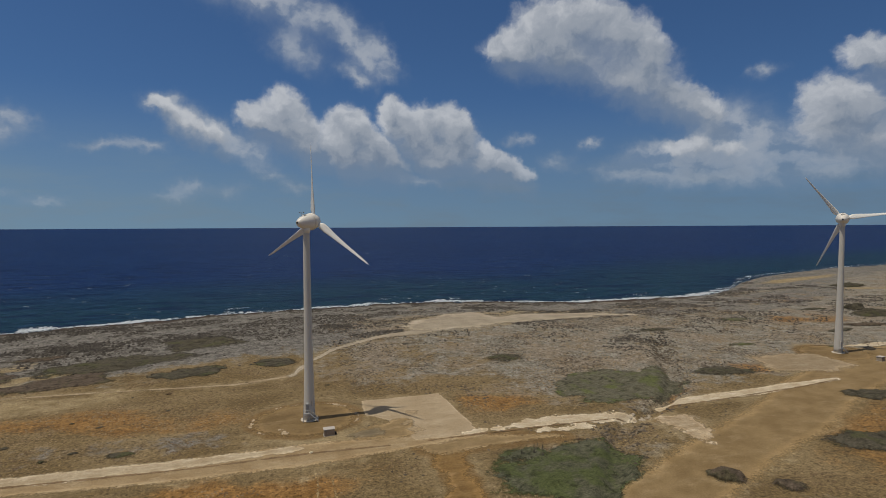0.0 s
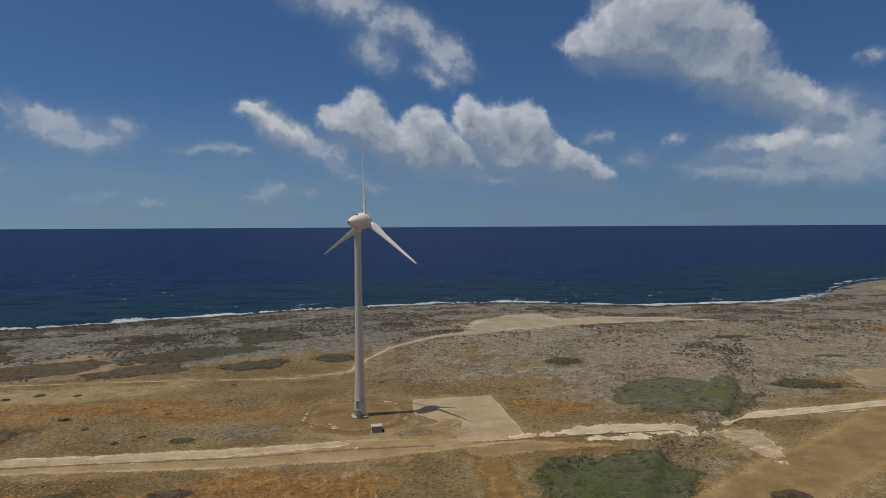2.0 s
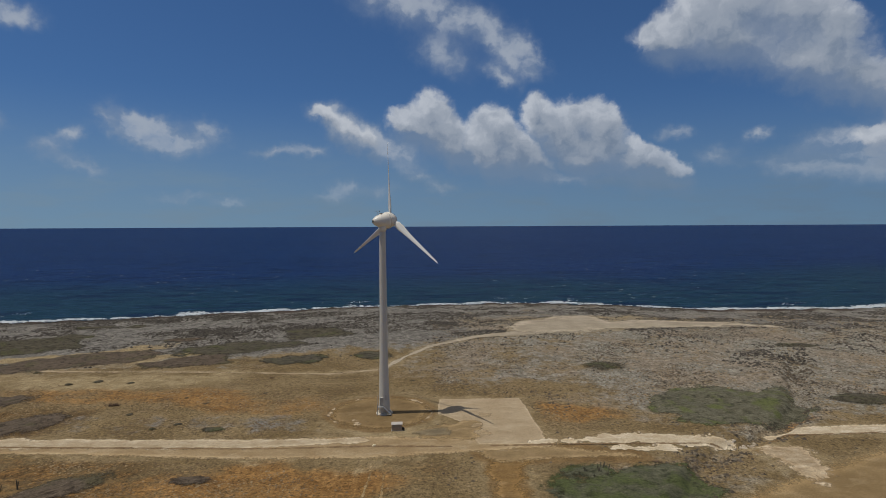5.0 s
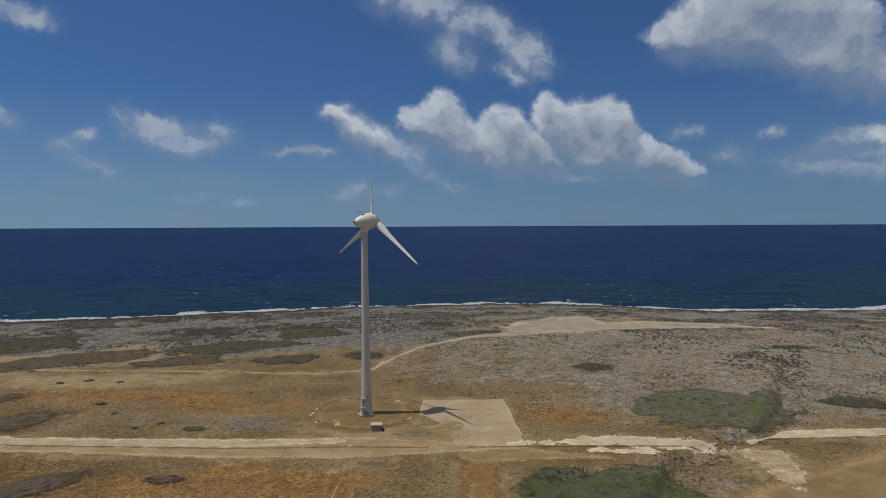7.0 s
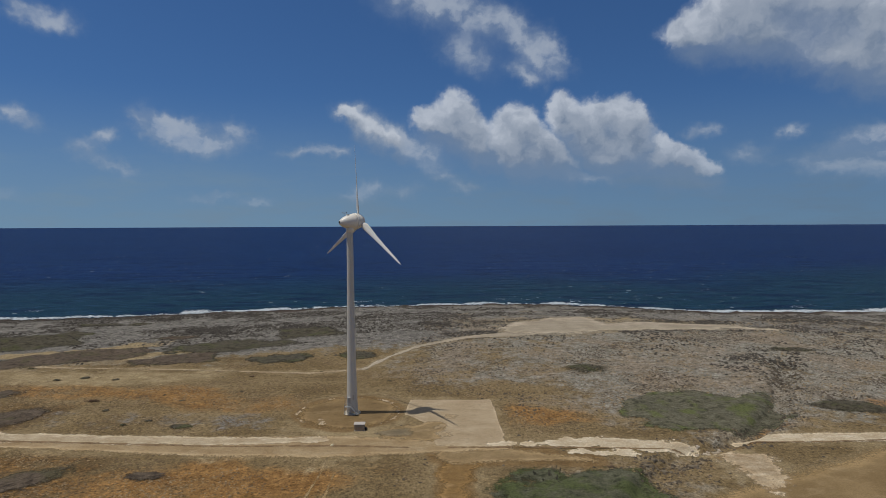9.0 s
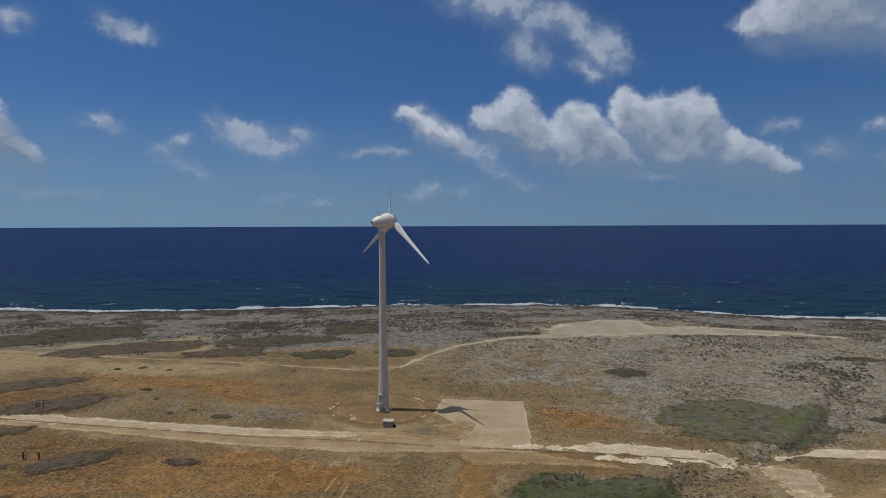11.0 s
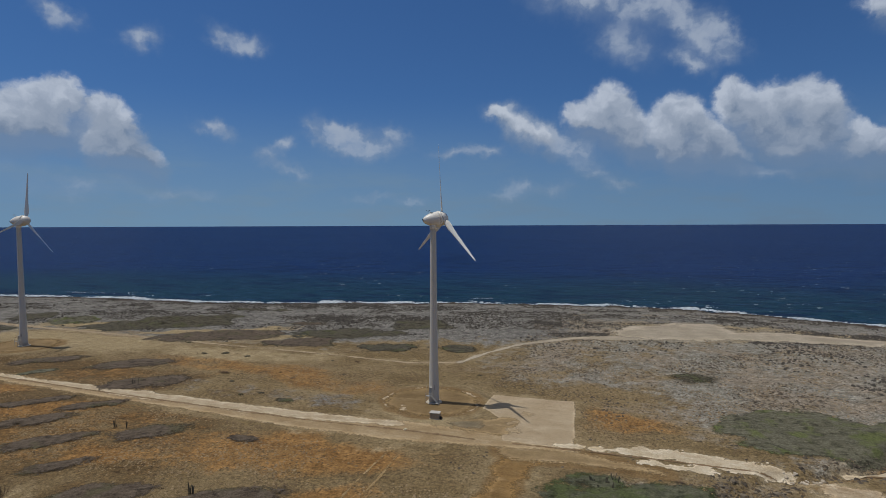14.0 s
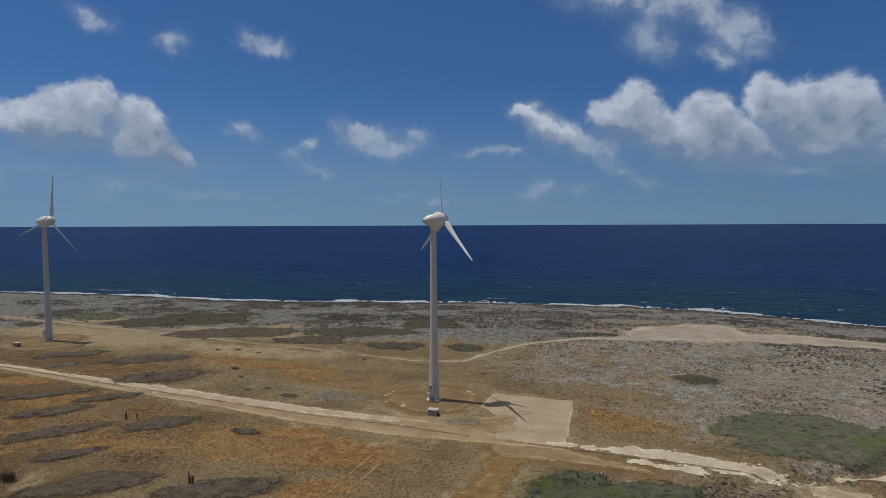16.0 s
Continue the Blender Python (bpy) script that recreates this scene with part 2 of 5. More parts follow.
def soil(name, low, mid, high, patch=9.0, grain=0.9, stones=0.0, bump=0.12, rough=0.95, dark=0.45):
    """Worn earth laid over the ground: three tones by patches, fine grain, with grit where it is stony. It thins out along its rim."""
    m, n, s = material(name)
    at = position(n)
    big = n.ramp(n.noise(at, 1 / patch, 6, 0.62), 0.32, 0.68)
    drift = n.noise(n.vec("MULTIPLY", at, (0.45, 1.0, 1.0)), 2.2 / patch, 7, 0.70)
    small = n.noise(at, 1 / grain, 6, 0.75)
    fine = n.noise(at, 3.2, 3, 0.7)
    c = n.mix(big, rgb(*low), rgb(*mid))
    c = n.mix(n.ramp(drift, 0.48, 0.72, 0, 0.75), c, rgb(*high))
    c = n.mix(n.ramp(drift, 0.46, 0.28, 0, 0.55), c, rgb(*[v * 0.72 for v in low]))
    c = n.mix(n.ramp(small, 0.46, 0.33, 0, dark), c, rgb(*[v * 0.58 for v in low]))
    c = n.mix(n.ramp(small, 0.55, 0.72, 0, 0.25), c, rgb(*high))
    shade = n.ramp(fine, 0.30, 0.70, 0.78, 1.22, False)
    c = n.vec("MULTIPLY", c, n.add("ShaderNodeCombineXYZ", {0: shade, 1: shade, 2: shade}).outputs[0])
    if stones:
        v = n.add("ShaderNodeTexVoronoi", {"Vector": at, "Scale": 2.1}).outputs["Distance"]
        pick = n.math("MULTIPLY", n.ramp(v, 0.28, 0.10), n.ramp(n.noise(at, 0.5, 3), 0.42, 0.62))
        c = n.mix(n.math("MULTIPLY", pick, stones * 0.8), c, rgb(*[v * 0.52 for v in low]))
    rim = n.add("ShaderNodeAttribute", attribute_name="fade").outputs["Fac"]
    # rim colour raised to offset the shade its half-clear edge casts below
    rim_gain = n.math("MULTIPLY_ADD", n.math("MULTIPLY", rim, n.math("SUBTRACT", 1.0, rim)), 1.6, 1.0)
    c = n.vec("MULTIPLY", c, n.add("ShaderNodeCombineXYZ", {0: rim_gain, 1: rim_gain, 2: rim_gain}).outputs[0])
    frayed = n.math("MULTIPLY", n.math("SUBTRACT", n.noise(at, 1.3, 6, 0.78), 0.5), n.math("MULTIPLY", n.math("MULTIPLY", rim, n.math("SUBTRACT", 1.0, rim)), 9.0))
    n.tree.links.new(n.ramp(n.math("ADD", rim, frayed), 0.18, 0.82, 1.0, 0.0), s.inputs["Alpha"])
    finish(n, s, c, rough, small, bump, 0.2)
    return m


def ground_material():
    m, n, s = material("stony_earth")
    at = position(n)

    def field(name):
        return n.add("ShaderNodeAttribute", attribute_name=name).outputs["Fac"]

    patch = n.noise(at, 1 / 15.0, 6, 0.64)
    other = n.noise(n.vec("ADD", at, (311.0, 97.0, 0.0)), 1 / 24.0, 6, 0.64)
    mid = n.noise(at, 1 / 3.6, 6, 0.68)
    crumb = n.noise(at, 1 / 1.0, 5, 0.74)
    grit = n.noise(at, 1 / 0.42, 3, 0.72)
    lanes = n.noise(n.vec("MULTIPLY", at, (0.30, 1.0, 1.0)), 1 / 6.0, 6, 0.68)
    tone = n.math("ADD", n.math("MULTIPLY", n.math("SUBTRACT", patch, 0.5), 1.6), n.math("MULTIPLY", n.math("SUBTRACT", mid, 0.5), 1.0))
    tan = n.mix(n.ramp(other, 0.35, 0.65), rgb(0.150, 0.106, 0.050), rgb(0.212, 0.156, 0.082))
    orange = n.mix(n.ramp(mid, 0.36, 0.64), rgb(0.178, 0.092, 0.028), rgb(0.280, 0.156, 0.056))
    grey = n.mix(n.ramp(mid, 0.34, 0.64), rgb(0.156, 0.143, 0.116), rgb(0.268, 0.249, 0.207))
    rosy = n.mix(n.ramp(mid, 0.34, 0.66), rgb(0.172, 0.127, 0.084), rgb(0.262, 0.205, 0.146))
    grey = n.mix(n.ramp(other, 0.42, 0.62, 0.0, 0.60), grey, rosy)
    sand = n.mix(n.ramp(mid, 0.3, 0.7), rgb(0.232, 0.172, 0.090), rgb(0.318, 0.250, 0.145))
    c = n.mix(n.ramp(n.math("ADD", field("stony"), tone), 0.30, 0.72), tan, grey)
    dusk = n.mix(n.ramp(mid, 0.36, 0.64), rgb(0.080, 0.050, 0.020), rgb(0.138, 0.089, 0.039))
    c = n.mix(n.ramp(n.math("ADD", field("dusky"), tone), 0.30, 0.95), c, dusk)
    c = n.mix(n.ramp(n.math("ADD", field("orange"), n.math("MULTIPLY_ADD", tone, 1.2, n.math("MULTIPLY", n.math("SUBTRACT", crumb, 0.5), 1.1))), 0.25, 1.25, 0.0, 0.92), c, orange)
    ash = n.mix(n.ramp(mid, 0.38, 0.60), rgb(0.104, 0.096, 0.084), rgb(0.196, 0.182, 0.161))
    c = n.mix(n.ramp(n.math("ADD", field("ashy"), n.math("MULTIPLY", tone, 0.8)), 0.35, 0.70), c, ash)
    c = n.mix(n.ramp(n.math("ADD", field("sandy"), n.math("MULTIPLY", tone, 0.8)), 0.30, 0.80), c, sand)
    brown = n.mix(n.ramp(mid, 0.34, 0.66), rgb(0.145, 0.088, 0.036), rgb(0.212, 0.138, 0.062))
    c = n.mix(n.ramp(n.math("ADD", field("trodden"), n.math("MULTIPLY", tone, 0.6)), 0.30, 0.75, 0.0, 0.9), c, brown)
    # crumbled earth: shade in the pits put into the colour, pale crusts, fine grit
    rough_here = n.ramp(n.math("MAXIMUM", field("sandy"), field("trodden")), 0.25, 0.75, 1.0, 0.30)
    pit_shade = n.math("MULTIPLY", n.ramp(crumb, 0.49, 0.36, 0, 0.78), rough_here)
    c = n.mix(pit_shade, c, n.vec("MULTIPLY", c, (0.30, 0.27, 0.25)))
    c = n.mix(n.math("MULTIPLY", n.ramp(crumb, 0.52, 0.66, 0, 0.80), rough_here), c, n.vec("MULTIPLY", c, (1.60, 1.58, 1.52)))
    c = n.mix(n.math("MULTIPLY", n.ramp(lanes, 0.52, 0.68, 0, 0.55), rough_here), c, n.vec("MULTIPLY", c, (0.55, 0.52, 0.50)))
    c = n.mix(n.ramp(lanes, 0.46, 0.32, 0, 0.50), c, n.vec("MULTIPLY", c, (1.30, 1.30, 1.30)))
    shade = n.ramp(grit, 0.30, 0.70, 0.55, 1.45, False)
    c = n.vec("MULTIPLY", c, n.add("ShaderNodeCombineXYZ", {0: shade, 1: shade, 2: shade}).outputs[0])
    stones = n.add("ShaderNodeTexVoronoi", {"Vector": at, "Scale": 1.9, "Randomness": 1.0})
    here = n.math("MULTIPLY", n.ramp(stones.outputs["Distance"], 0.26, 0.12), n.ramp(n.math("ADD", n.math("MULTIPLY", field("stony"), 0.30), n.noise(at, 0.23, 4)), 0.50, 0.74))
    c = n.mix(n.math("MULTIPLY", here, 0.75), c, rgb(0.040, 0.032, 0.026))
    wet = n.ramp(n.math("ADD", field("shore"), n.math("MULTIPLY", tone, 0.25)), 0.45, 0.85)
    c = n.mix(wet, c, rgb(0.060, 0.045, 0.036))
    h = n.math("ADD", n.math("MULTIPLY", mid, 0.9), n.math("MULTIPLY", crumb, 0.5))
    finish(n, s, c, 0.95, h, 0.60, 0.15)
    return m


def water_material():
    m, n, s = material("sea_water")
    at = position(n)
    shallow = n.add("ShaderNodeAttribute", attribute_name="shallow").outputs["Fac"]
    swell = n.noise(n.vec("MULTIPLY", at, (0.5, 1.6, 1)), 1 / 22.0, 5, 0.62)
    chop = n.noise(n.vec("MULTIPLY", at, (0.55, 1.3, 1)), 1 / 5.0, 7, 0.74)
    broad = n.noise(n.vec("MULTIPLY", at, (0.35, 1.0, 1)), 1 / 260.0, 4, 0.55)
    c = n.mix(n.ramp(broad, 0.35, 0.65), rgb(0.0030, 0.0150, 0.072), rgb(0.0048, 0.0205, 0.088))
    c = n.mix(n.ramp(shallow, 0.0, 1.0), c, rgb(0.0065, 0.0290, 0.046))
    # wave light and shade in the colour: crests lightened, troughs darkened
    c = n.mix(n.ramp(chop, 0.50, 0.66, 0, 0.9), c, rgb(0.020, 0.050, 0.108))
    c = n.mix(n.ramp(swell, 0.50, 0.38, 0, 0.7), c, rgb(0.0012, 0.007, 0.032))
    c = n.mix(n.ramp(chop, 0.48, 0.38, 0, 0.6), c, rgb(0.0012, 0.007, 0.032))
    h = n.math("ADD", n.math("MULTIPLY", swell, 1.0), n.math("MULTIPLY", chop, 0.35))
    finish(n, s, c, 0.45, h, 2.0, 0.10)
    s.inputs["IOR"].default_value = 1.33
    return m


def plain(name, colour, rough=0.6, spec=0.4, metal=0.0, wear=0.25, size=1.2, streak=1.0, bump=0.004):
    """Painted or cast surfaces with soft stains and streaks."""
    m, n, s = material(name)
    at = n.add("ShaderNodeTexCoord").outputs["Object"]
    stain = n.noise(n.vec("MULTIPLY", at, (1, 1, 1 / streak)), 1 / size, 6, 0.6)
    speck = n.noise(at, 6 / size, 4, 0.7)
    c = n.mix(n.ramp(stain, 0.45, 0.75, 0, wear), rgb(*colour), rgb(*[v * 0.55 for v in colour]))
    c = n.mix(n.ramp(speck, 0.58, 0.75, 0, wear * 0.6), c, rgb(*[v * 0.7 for v in colour]))
    finish(n, s, c, rough, speck, bump, spec, metal)
    return m


def leafy(name, dark, light, tip):
    m, n, s = material(name)
    at = position(n)
    r = n.add("ShaderNodeNewGeometry").outputs["Random Per Island"]
    c = n.mix(r, rgb(*dark), rgb(*light))
    c = n.mix(n.ramp(n.noise(at, 1 / 8.0, 5, 0.6), 0.53, 0.64), c, rgb(*tip))
    finish(n, s, c, 0.85, None, 0.0, 0.15)
    return m


def matted(name, dark, light, tip, lean, lush=0.0):
    """The close-grown top of a wind-clipped mat: combed along the wind, greener in patches and at its rim, which frays out."""
    m, n, s = material(name)
    at = position(n)
    combed = n.add("ShaderNodeVectorRotate", {"Vector": at, "Angle": -radians(lean)}, rotation_type="Z_AXIS").outputs[0]
    comb = n.noise(n.vec("MULTIPLY", combed, (0.22, 1.0, 1.0)), 1 / 0.9, 6, 0.70)
    clump = n.noise(at, 1 / 2.2, 6, 0.68)
    fine = n.noise(at, 2.2, 4, 0.75)
    patch = n.noise(at, 1 / 8.0, 5, 0.6)
    rim = n.add("ShaderNodeAttribute", attribute_name="fade").outputs["Fac"]
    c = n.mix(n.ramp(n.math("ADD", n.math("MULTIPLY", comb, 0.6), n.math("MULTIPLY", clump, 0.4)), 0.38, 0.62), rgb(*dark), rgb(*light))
    c = n.mix(n.ramp(n.math("ADD", patch, n.math("MULTIPLY_ADD", rim, 0.10, lush)), 0.52, 0.66, 0, 0.9), c, rgb(*tip))
    # shade in the hollows between clumps, put into the colour
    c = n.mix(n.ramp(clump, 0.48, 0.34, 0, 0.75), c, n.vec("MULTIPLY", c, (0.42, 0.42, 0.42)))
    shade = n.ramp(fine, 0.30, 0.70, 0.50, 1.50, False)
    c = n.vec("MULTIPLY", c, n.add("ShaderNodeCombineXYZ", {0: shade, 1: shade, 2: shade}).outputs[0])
    frayed = n.math("MULTIPLY", n.math("SUBTRACT", n.noise(combed, 0.9, 6, 0.75), 0.5), n.math("MULTIPLY", n.math("MULTIPLY", rim, n.math("SUBTRACT", 1.0, rim)), 10.0))
    n.tree.links.new(n.ramp(n.math("ADD", rim, frayed), 0.14, 0.92, 1.0, 0.0), s.inputs["Alpha"])
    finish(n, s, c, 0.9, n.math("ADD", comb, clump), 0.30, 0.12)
    return m


def stone_material(name, dark, light):
    m, n, s = material(name)
    at = position(n)
    r = n.add("ShaderNodeNewGeometry").outputs["Random Per Island"]
    f = n.noise(at, 3.0, 5, 0.65)
    c = n.mix(n.math("MULTIPLY_ADD", f, 0.5, n.math("MULTIPLY", r, 0.6), clamp=True), rgb(*dark), rgb(*light))
    finish(n, s, c, 0.95, f, 0.06, 0.15)
    return m


M_GROUND, M_WATER = ground_material(), water_material()
M_PAD = soil("crushed_stone", (0.31, 0.235, 0.145), (0.365, 0.285, 0.185), (0.44, 0.36, 0.25), 7, 0.7, 0.7, 0.06)
M_PALE = soil("pale_caliche", (0.370, 0.290, 0.185), (0.490, 0.415, 0.300), (0.61, 0.545, 0.43), 5, 0.8, 0.0, 0.08)
M_DULL = soil("dull_caliche", (0.315, 0.240, 0.148), (0.415, 0.340, 0.232), (0.51, 0.44, 0.33), 5, 0.8, 0.0, 0.08)
M_TAN = soil("tan_dirt", (0.245, 0.170, 0.088), (0.312, 0.230, 0.130), (0.38, 0.30, 0.190), 8, 0.8, 0.0, 0.06, 0.95, 0.3)
M_BROWN = soil("brown_dirt", (0.142, 0.083, 0.029), (0.210, 0.128, 0.048), (0.270, 0.180, 0.085), 5, 1.2, 0.0, 0.03, 0.95, 0.2)
M_OCHRE = soil("ochre_dirt", (0.180, 0.121, 0.055), (0.238, 0.165, 0.080), (0.292, 0.214, 0.118), 8, 1.2, 0.0, 0.03, 0.95, 0.2)
M_SANDY = soil("dune_sand", (0.250, 0.208, 0.150), (0.325, 0.275, 0.205), (0.39, 0.335, 0.26), 12, 1.2, 0.0, 0.1)
M_STAIN = soil("stained_earth", (0.195, 0.135, 0.066), (0.255, 0.180, 0.092), (0.30, 0.22, 0.125), 5, 0.9, 0.0, 0.04, 0.95, 0.4)
M_YARD = soil("packed_yard_earth", (0.145, 0.096, 0.042), (0.205, 0.138, 0.064), (0.255, 0.180, 0.094), 8, 1.2, 0.0, 0.03, 0.95, 0.25)
M_SCRAPE = soil("scraped_caliche", (0.265, 0.192, 0.112), (0.37, 0.290, 0.190), (0.52, 0.445, 0.33), 4, 0.9, 0.5, 0.08)
M_TRACK = soil("worn_sand", (0.225, 0.165, 0.098), (0.275, 0.212, 0.135), (0.32, 0.26, 0.175), 9, 1.2, 0.0, 0.05, 0.95, 0.3)
M_RUT = soil("dark_rut", (0.13, 0.085, 0.045), (0.17, 0.11, 0.06), (0.21, 0.15, 0.09), 4, 0.7, 0.0, 0.05)
M_SPILL = soil("faint_stain", (0.225, 0.165, 0.095), (0.280, 0.212, 0.128), (0.34, 0.27, 0.17), 3, 0.7, 0.0, 0.05)
M_DAMP = soil("stained_gravel", (0.120, 0.095, 0.058), (0.165, 0.128, 0.076), (0.23, 0.185, 0.12), 4, 0.7, 0.4, 0.08)
M_WHITE = plain("white_gelcoat", (0.74, 0.70, 0.63), 0.42, 0.5, 0, 0.22, 1.6, 3.0)
M_BLADE = plain("blade_gelcoat", (0.74, 0.73, 0.69), 0.40, 0.5, 0, 0.18, 2.0, 3.0)
M_TOWER = plain("tower_paint", (0.58, 0.55, 0.49), 0.5, 0.4, 0, 0.22, 2.2, 5.0)
M_DOOR = plain("door_paint", (0.40, 0.37, 0.33), 0.6, 0.3)
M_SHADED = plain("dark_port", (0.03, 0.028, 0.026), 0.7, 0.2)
M_CONCRETE = plain("concrete", (0.52, 0.47, 0.39), 0.92, 0.2, 0, 0.5, 0.8, 1.0, 0.02)
M_STEEL = plain("galvanised_steel", (0.42, 0.42, 0.41), 0.5, 0.5, 0.6, 0.3, 0.5)
M_KIOSK = plain("kiosk_wall", (0.36, 0.300, 0.225), 0.75, 0.3, 0, 0.4, 0.7, 2.0)
M_KIOSK_DOOR = plain("kiosk_door", (0.33, 0.245, 0.175), 0.6, 0.4, 0, 0.35, 0.6, 2.0)
M_ROOF = plain("kiosk_roof", (0.44, 0.40, 0.36), 0.7, 0.3, 0, 0.3, 0.7)
M_FOAM = plain("sea_foam", (0.50, 0.54, 0.57), 0.8, 0.2, 0, 0.12, 3.0)
DRY_TONES = (0.062, 0.046, 0.032), (0.124, 0.096, 0.070), (0.086, 0.074, 0.042)
OLIVE_TONES = (0.048, 0.042, 0.027), (0.096, 0.084, 0.060), (0.074, 0.074, 0.034)
GREEN_TONES = (0.070, 0.066, 0.042), (0.142, 0.132, 0.092), (0.100, 0.112, 0.040)
LUSH_TONES = (0.048, 0.051, 0.029), (0.118, 0.115, 0.076), (0.076, 0.090, 0.034)
M_DRY, M_OLIVE = leafy("dry_scrub", *DRY_TONES), leafy("olive_scrub", *OLIVE_TONES)
M_GREEN, M_LUSH = leafy("green_scrub", *GREEN_TONES), leafy("lush_scrub", *LUSH_TONES)
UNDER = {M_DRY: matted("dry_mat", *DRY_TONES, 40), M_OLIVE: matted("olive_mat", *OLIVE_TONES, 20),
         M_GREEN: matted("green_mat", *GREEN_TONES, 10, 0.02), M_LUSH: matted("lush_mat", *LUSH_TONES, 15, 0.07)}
M_CACTUS = plain("cactus_skin", (0.130, 0.112, 0.078), 0.8, 0.2, 0, 0.5, 0.5, 3.0)
M_TWIG = plain("dead_wood", (0.125, 0.082, 0.060), 0.9, 0.1, 0, 0.4, 0.4)
M_ROCK = stone_material("volcanic_rubble", (0.030, 0.024, 0.018), (0.150, 0.122, 0.092))
M_CORAL = stone_material("coral_rubble", (0.19, 0.155, 0.115), (0.40, 0.34, 0.26))
M_EARTHSTONE = stone_material("earthy_stones", (0.15, 0.105, 0.058), (0.34, 0.255, 0.150))
M_LAVA = stone_material("dark_lava", (0.018, 0.016, 0.014), (0.112, 0.098, 0.082))
M_DARKSTONE = stone_material("dark_earth_stones", (0.070, 0.047, 0.027), (0.210, 0.148, 0.086))
M_GULLY = stone_material("gully_stones", (0.048, 0.037, 0.026), (0.205, 0.168, 0.120))
M_MARKER = stone_material("yellowed_block", (0.50, 0.41, 0.24), (0.66, 0.57, 0.38))
M_PALEROCK = stone_material("pale_limestone", (0.27, 0.22, 0.16), (0.52, 0.45, 0.36))


# ---- ground shape ----
def lattice(ix, iy, seed):
    h = (ix * 374761393 + iy * 668265263 + seed * 974634541) & 0xFFFFFFFF
    h = ((h ^ (h >> 13)) * 1274126177) & 0xFFFFFFFF
    return ((h ^ (h >> 16)) & 0xFFFF) / 65535.0


def rough(x, y, size, octaves=4, seed=0, gain=0.55):
    """Fractal noise about 0, within -0.5 and 0.5."""
    total, amp, norm = 0.0, 1.0, 0.0
    for k in range(octaves):
        u, v = np.asarray(x, float) / size + 17.3 * k, np.asarray(y, float) / size - 9.1 * k
        iu, iv = np.floor(u).astype(np.int64), np.floor(v).astype(np.int64)
        fu, fv = u - iu, v - iv
        fu, fv = fu * fu * (3 - 2 * fu), fv * fv * (3 - 2 * fv)
        a, b = lattice(iu, iv, seed + k), lattice(iu + 1, iv, seed + k)
        c, d = lattice(iu, iv + 1, seed + k), lattice(iu + 1, iv + 1, seed + k)
        total = total + amp * ((a + (b - a) * fu) * (1 - fv) + (c + (d - c) * fu) * fv - 0.5)
        norm, amp, size = norm + amp, amp * gain, size / 2.1
    return total / norm


def smooth(lo, hi, v):
    k = np.clip((v - lo) / (hi - lo), 0, 1)
    return k * k * (3 - 2 * k)


def along(points, x, y, widths=None):
    """Distance to a polyline less its half width."""
    best = np.full(np.shape(x), 1e9)
    for i in range(len(points) - 1):
        (ax, ay), (bx, by) = points[i], points[i + 1]
        ex, ey = bx - ax, by - ay
        k = np.clip(((x - ax) * ex + (y - ay) * ey) / (ex * ex + ey * ey), 0, 1)
        w = 0 if widths is None else widths[i] + (widths[i + 1] - widths[i]) * k
        best = np.minimum(best, np.hypot(x - ax - k * ex, y - ay - k * ey) - w)
    return best


def inside(points, x, y):
    """Signed distance to a closed outline, negative within."""
    odd = np.zeros(np.shape(x), bool)
    for (ax, ay), (bx, by) in zip(points, points[1:] + points[:1]):
        cross = (ay > y) != (by > y)
        odd ^= cross & (x < (bx - ax) * (y - ay) / (by - ay + 1e-12) + ax)
    d = along(points + points[:1], x, y)
    return np.where(odd, -d, d)


COAST = [(-9000, -900), (-1500, 120), (-700, 250), (-430, 301), (-300, 317), (-222, 318), (-181, 324), (-134, 334), (-86, 346), (-40, 361), (15, 369), (60, 375),
         (112, 371), (150, 358), (190, 339), (240, 338), (302, 339), (343, 358), (381, 388), (445, 435), (538, 470), (630, 491), (733, 506), (1500, 640), (9000, 1500)]


def inland(x, y):
    """Metres from the waterline towards the land."""
    d = along(COAST, x, y)
    d = np.where(y < np.interp(x, [p[0] for p in COAST], [p[1] for p in COAST]), d, -d)
    return d + 6 * rough(x, y, 26, 4, 3) + 3 * rough(x, y, 7, 3, 5)


TURBINES = [(6.0, 153.3), (217.0, 167.0), (-189.0, 175.0)]
# graded tracks, pads and dirt roads: polyline and half widths
TRACK_WEST = [(-420, 141), (-159, 137.5), (-105, 134), (-58, 131.5), (-26, 129.5), (5, 129.8), (30, 130.2), (48, 129.8)]
TRACK_WEST_W = [3, 2.6, 3.4, 4.2, 5.2, 6.4, 3.6, 1.4]
PALE_WEST = [(-420, 142.5), (-159, 139), (-105, 136), (-85, 135), (-58, 133.7), (-26, 132.6), (2, 133.8)]
PALE_WEST_W = [0.9, 1.0, 1.7, 3.0, 2.7, 2.3, 1.8]
PALE_EAST = [(44, 131), (56, 132), (70, 132.6), (84, 131), (93, 130.6)]
PALE_EAST_W = [0.8, 1.6, 3.2, 3.6, 1.2]
PALE_SPILL = [(64, 127.2), (71, 126.2), (76, 127)]
PALE_FAR = [(106, 134.5), (118, 135.6), (143, 136.4), (160, 138.2), (181, 139.4)]
PALE_FAR_W = [1.4, 2.6, 2.8, 2.2, 1.0]
SPUR_SOUTH = [(37, 125), (35.5, 118), (34.5, 105), (33, 90), (28, 60), (10, -60)]
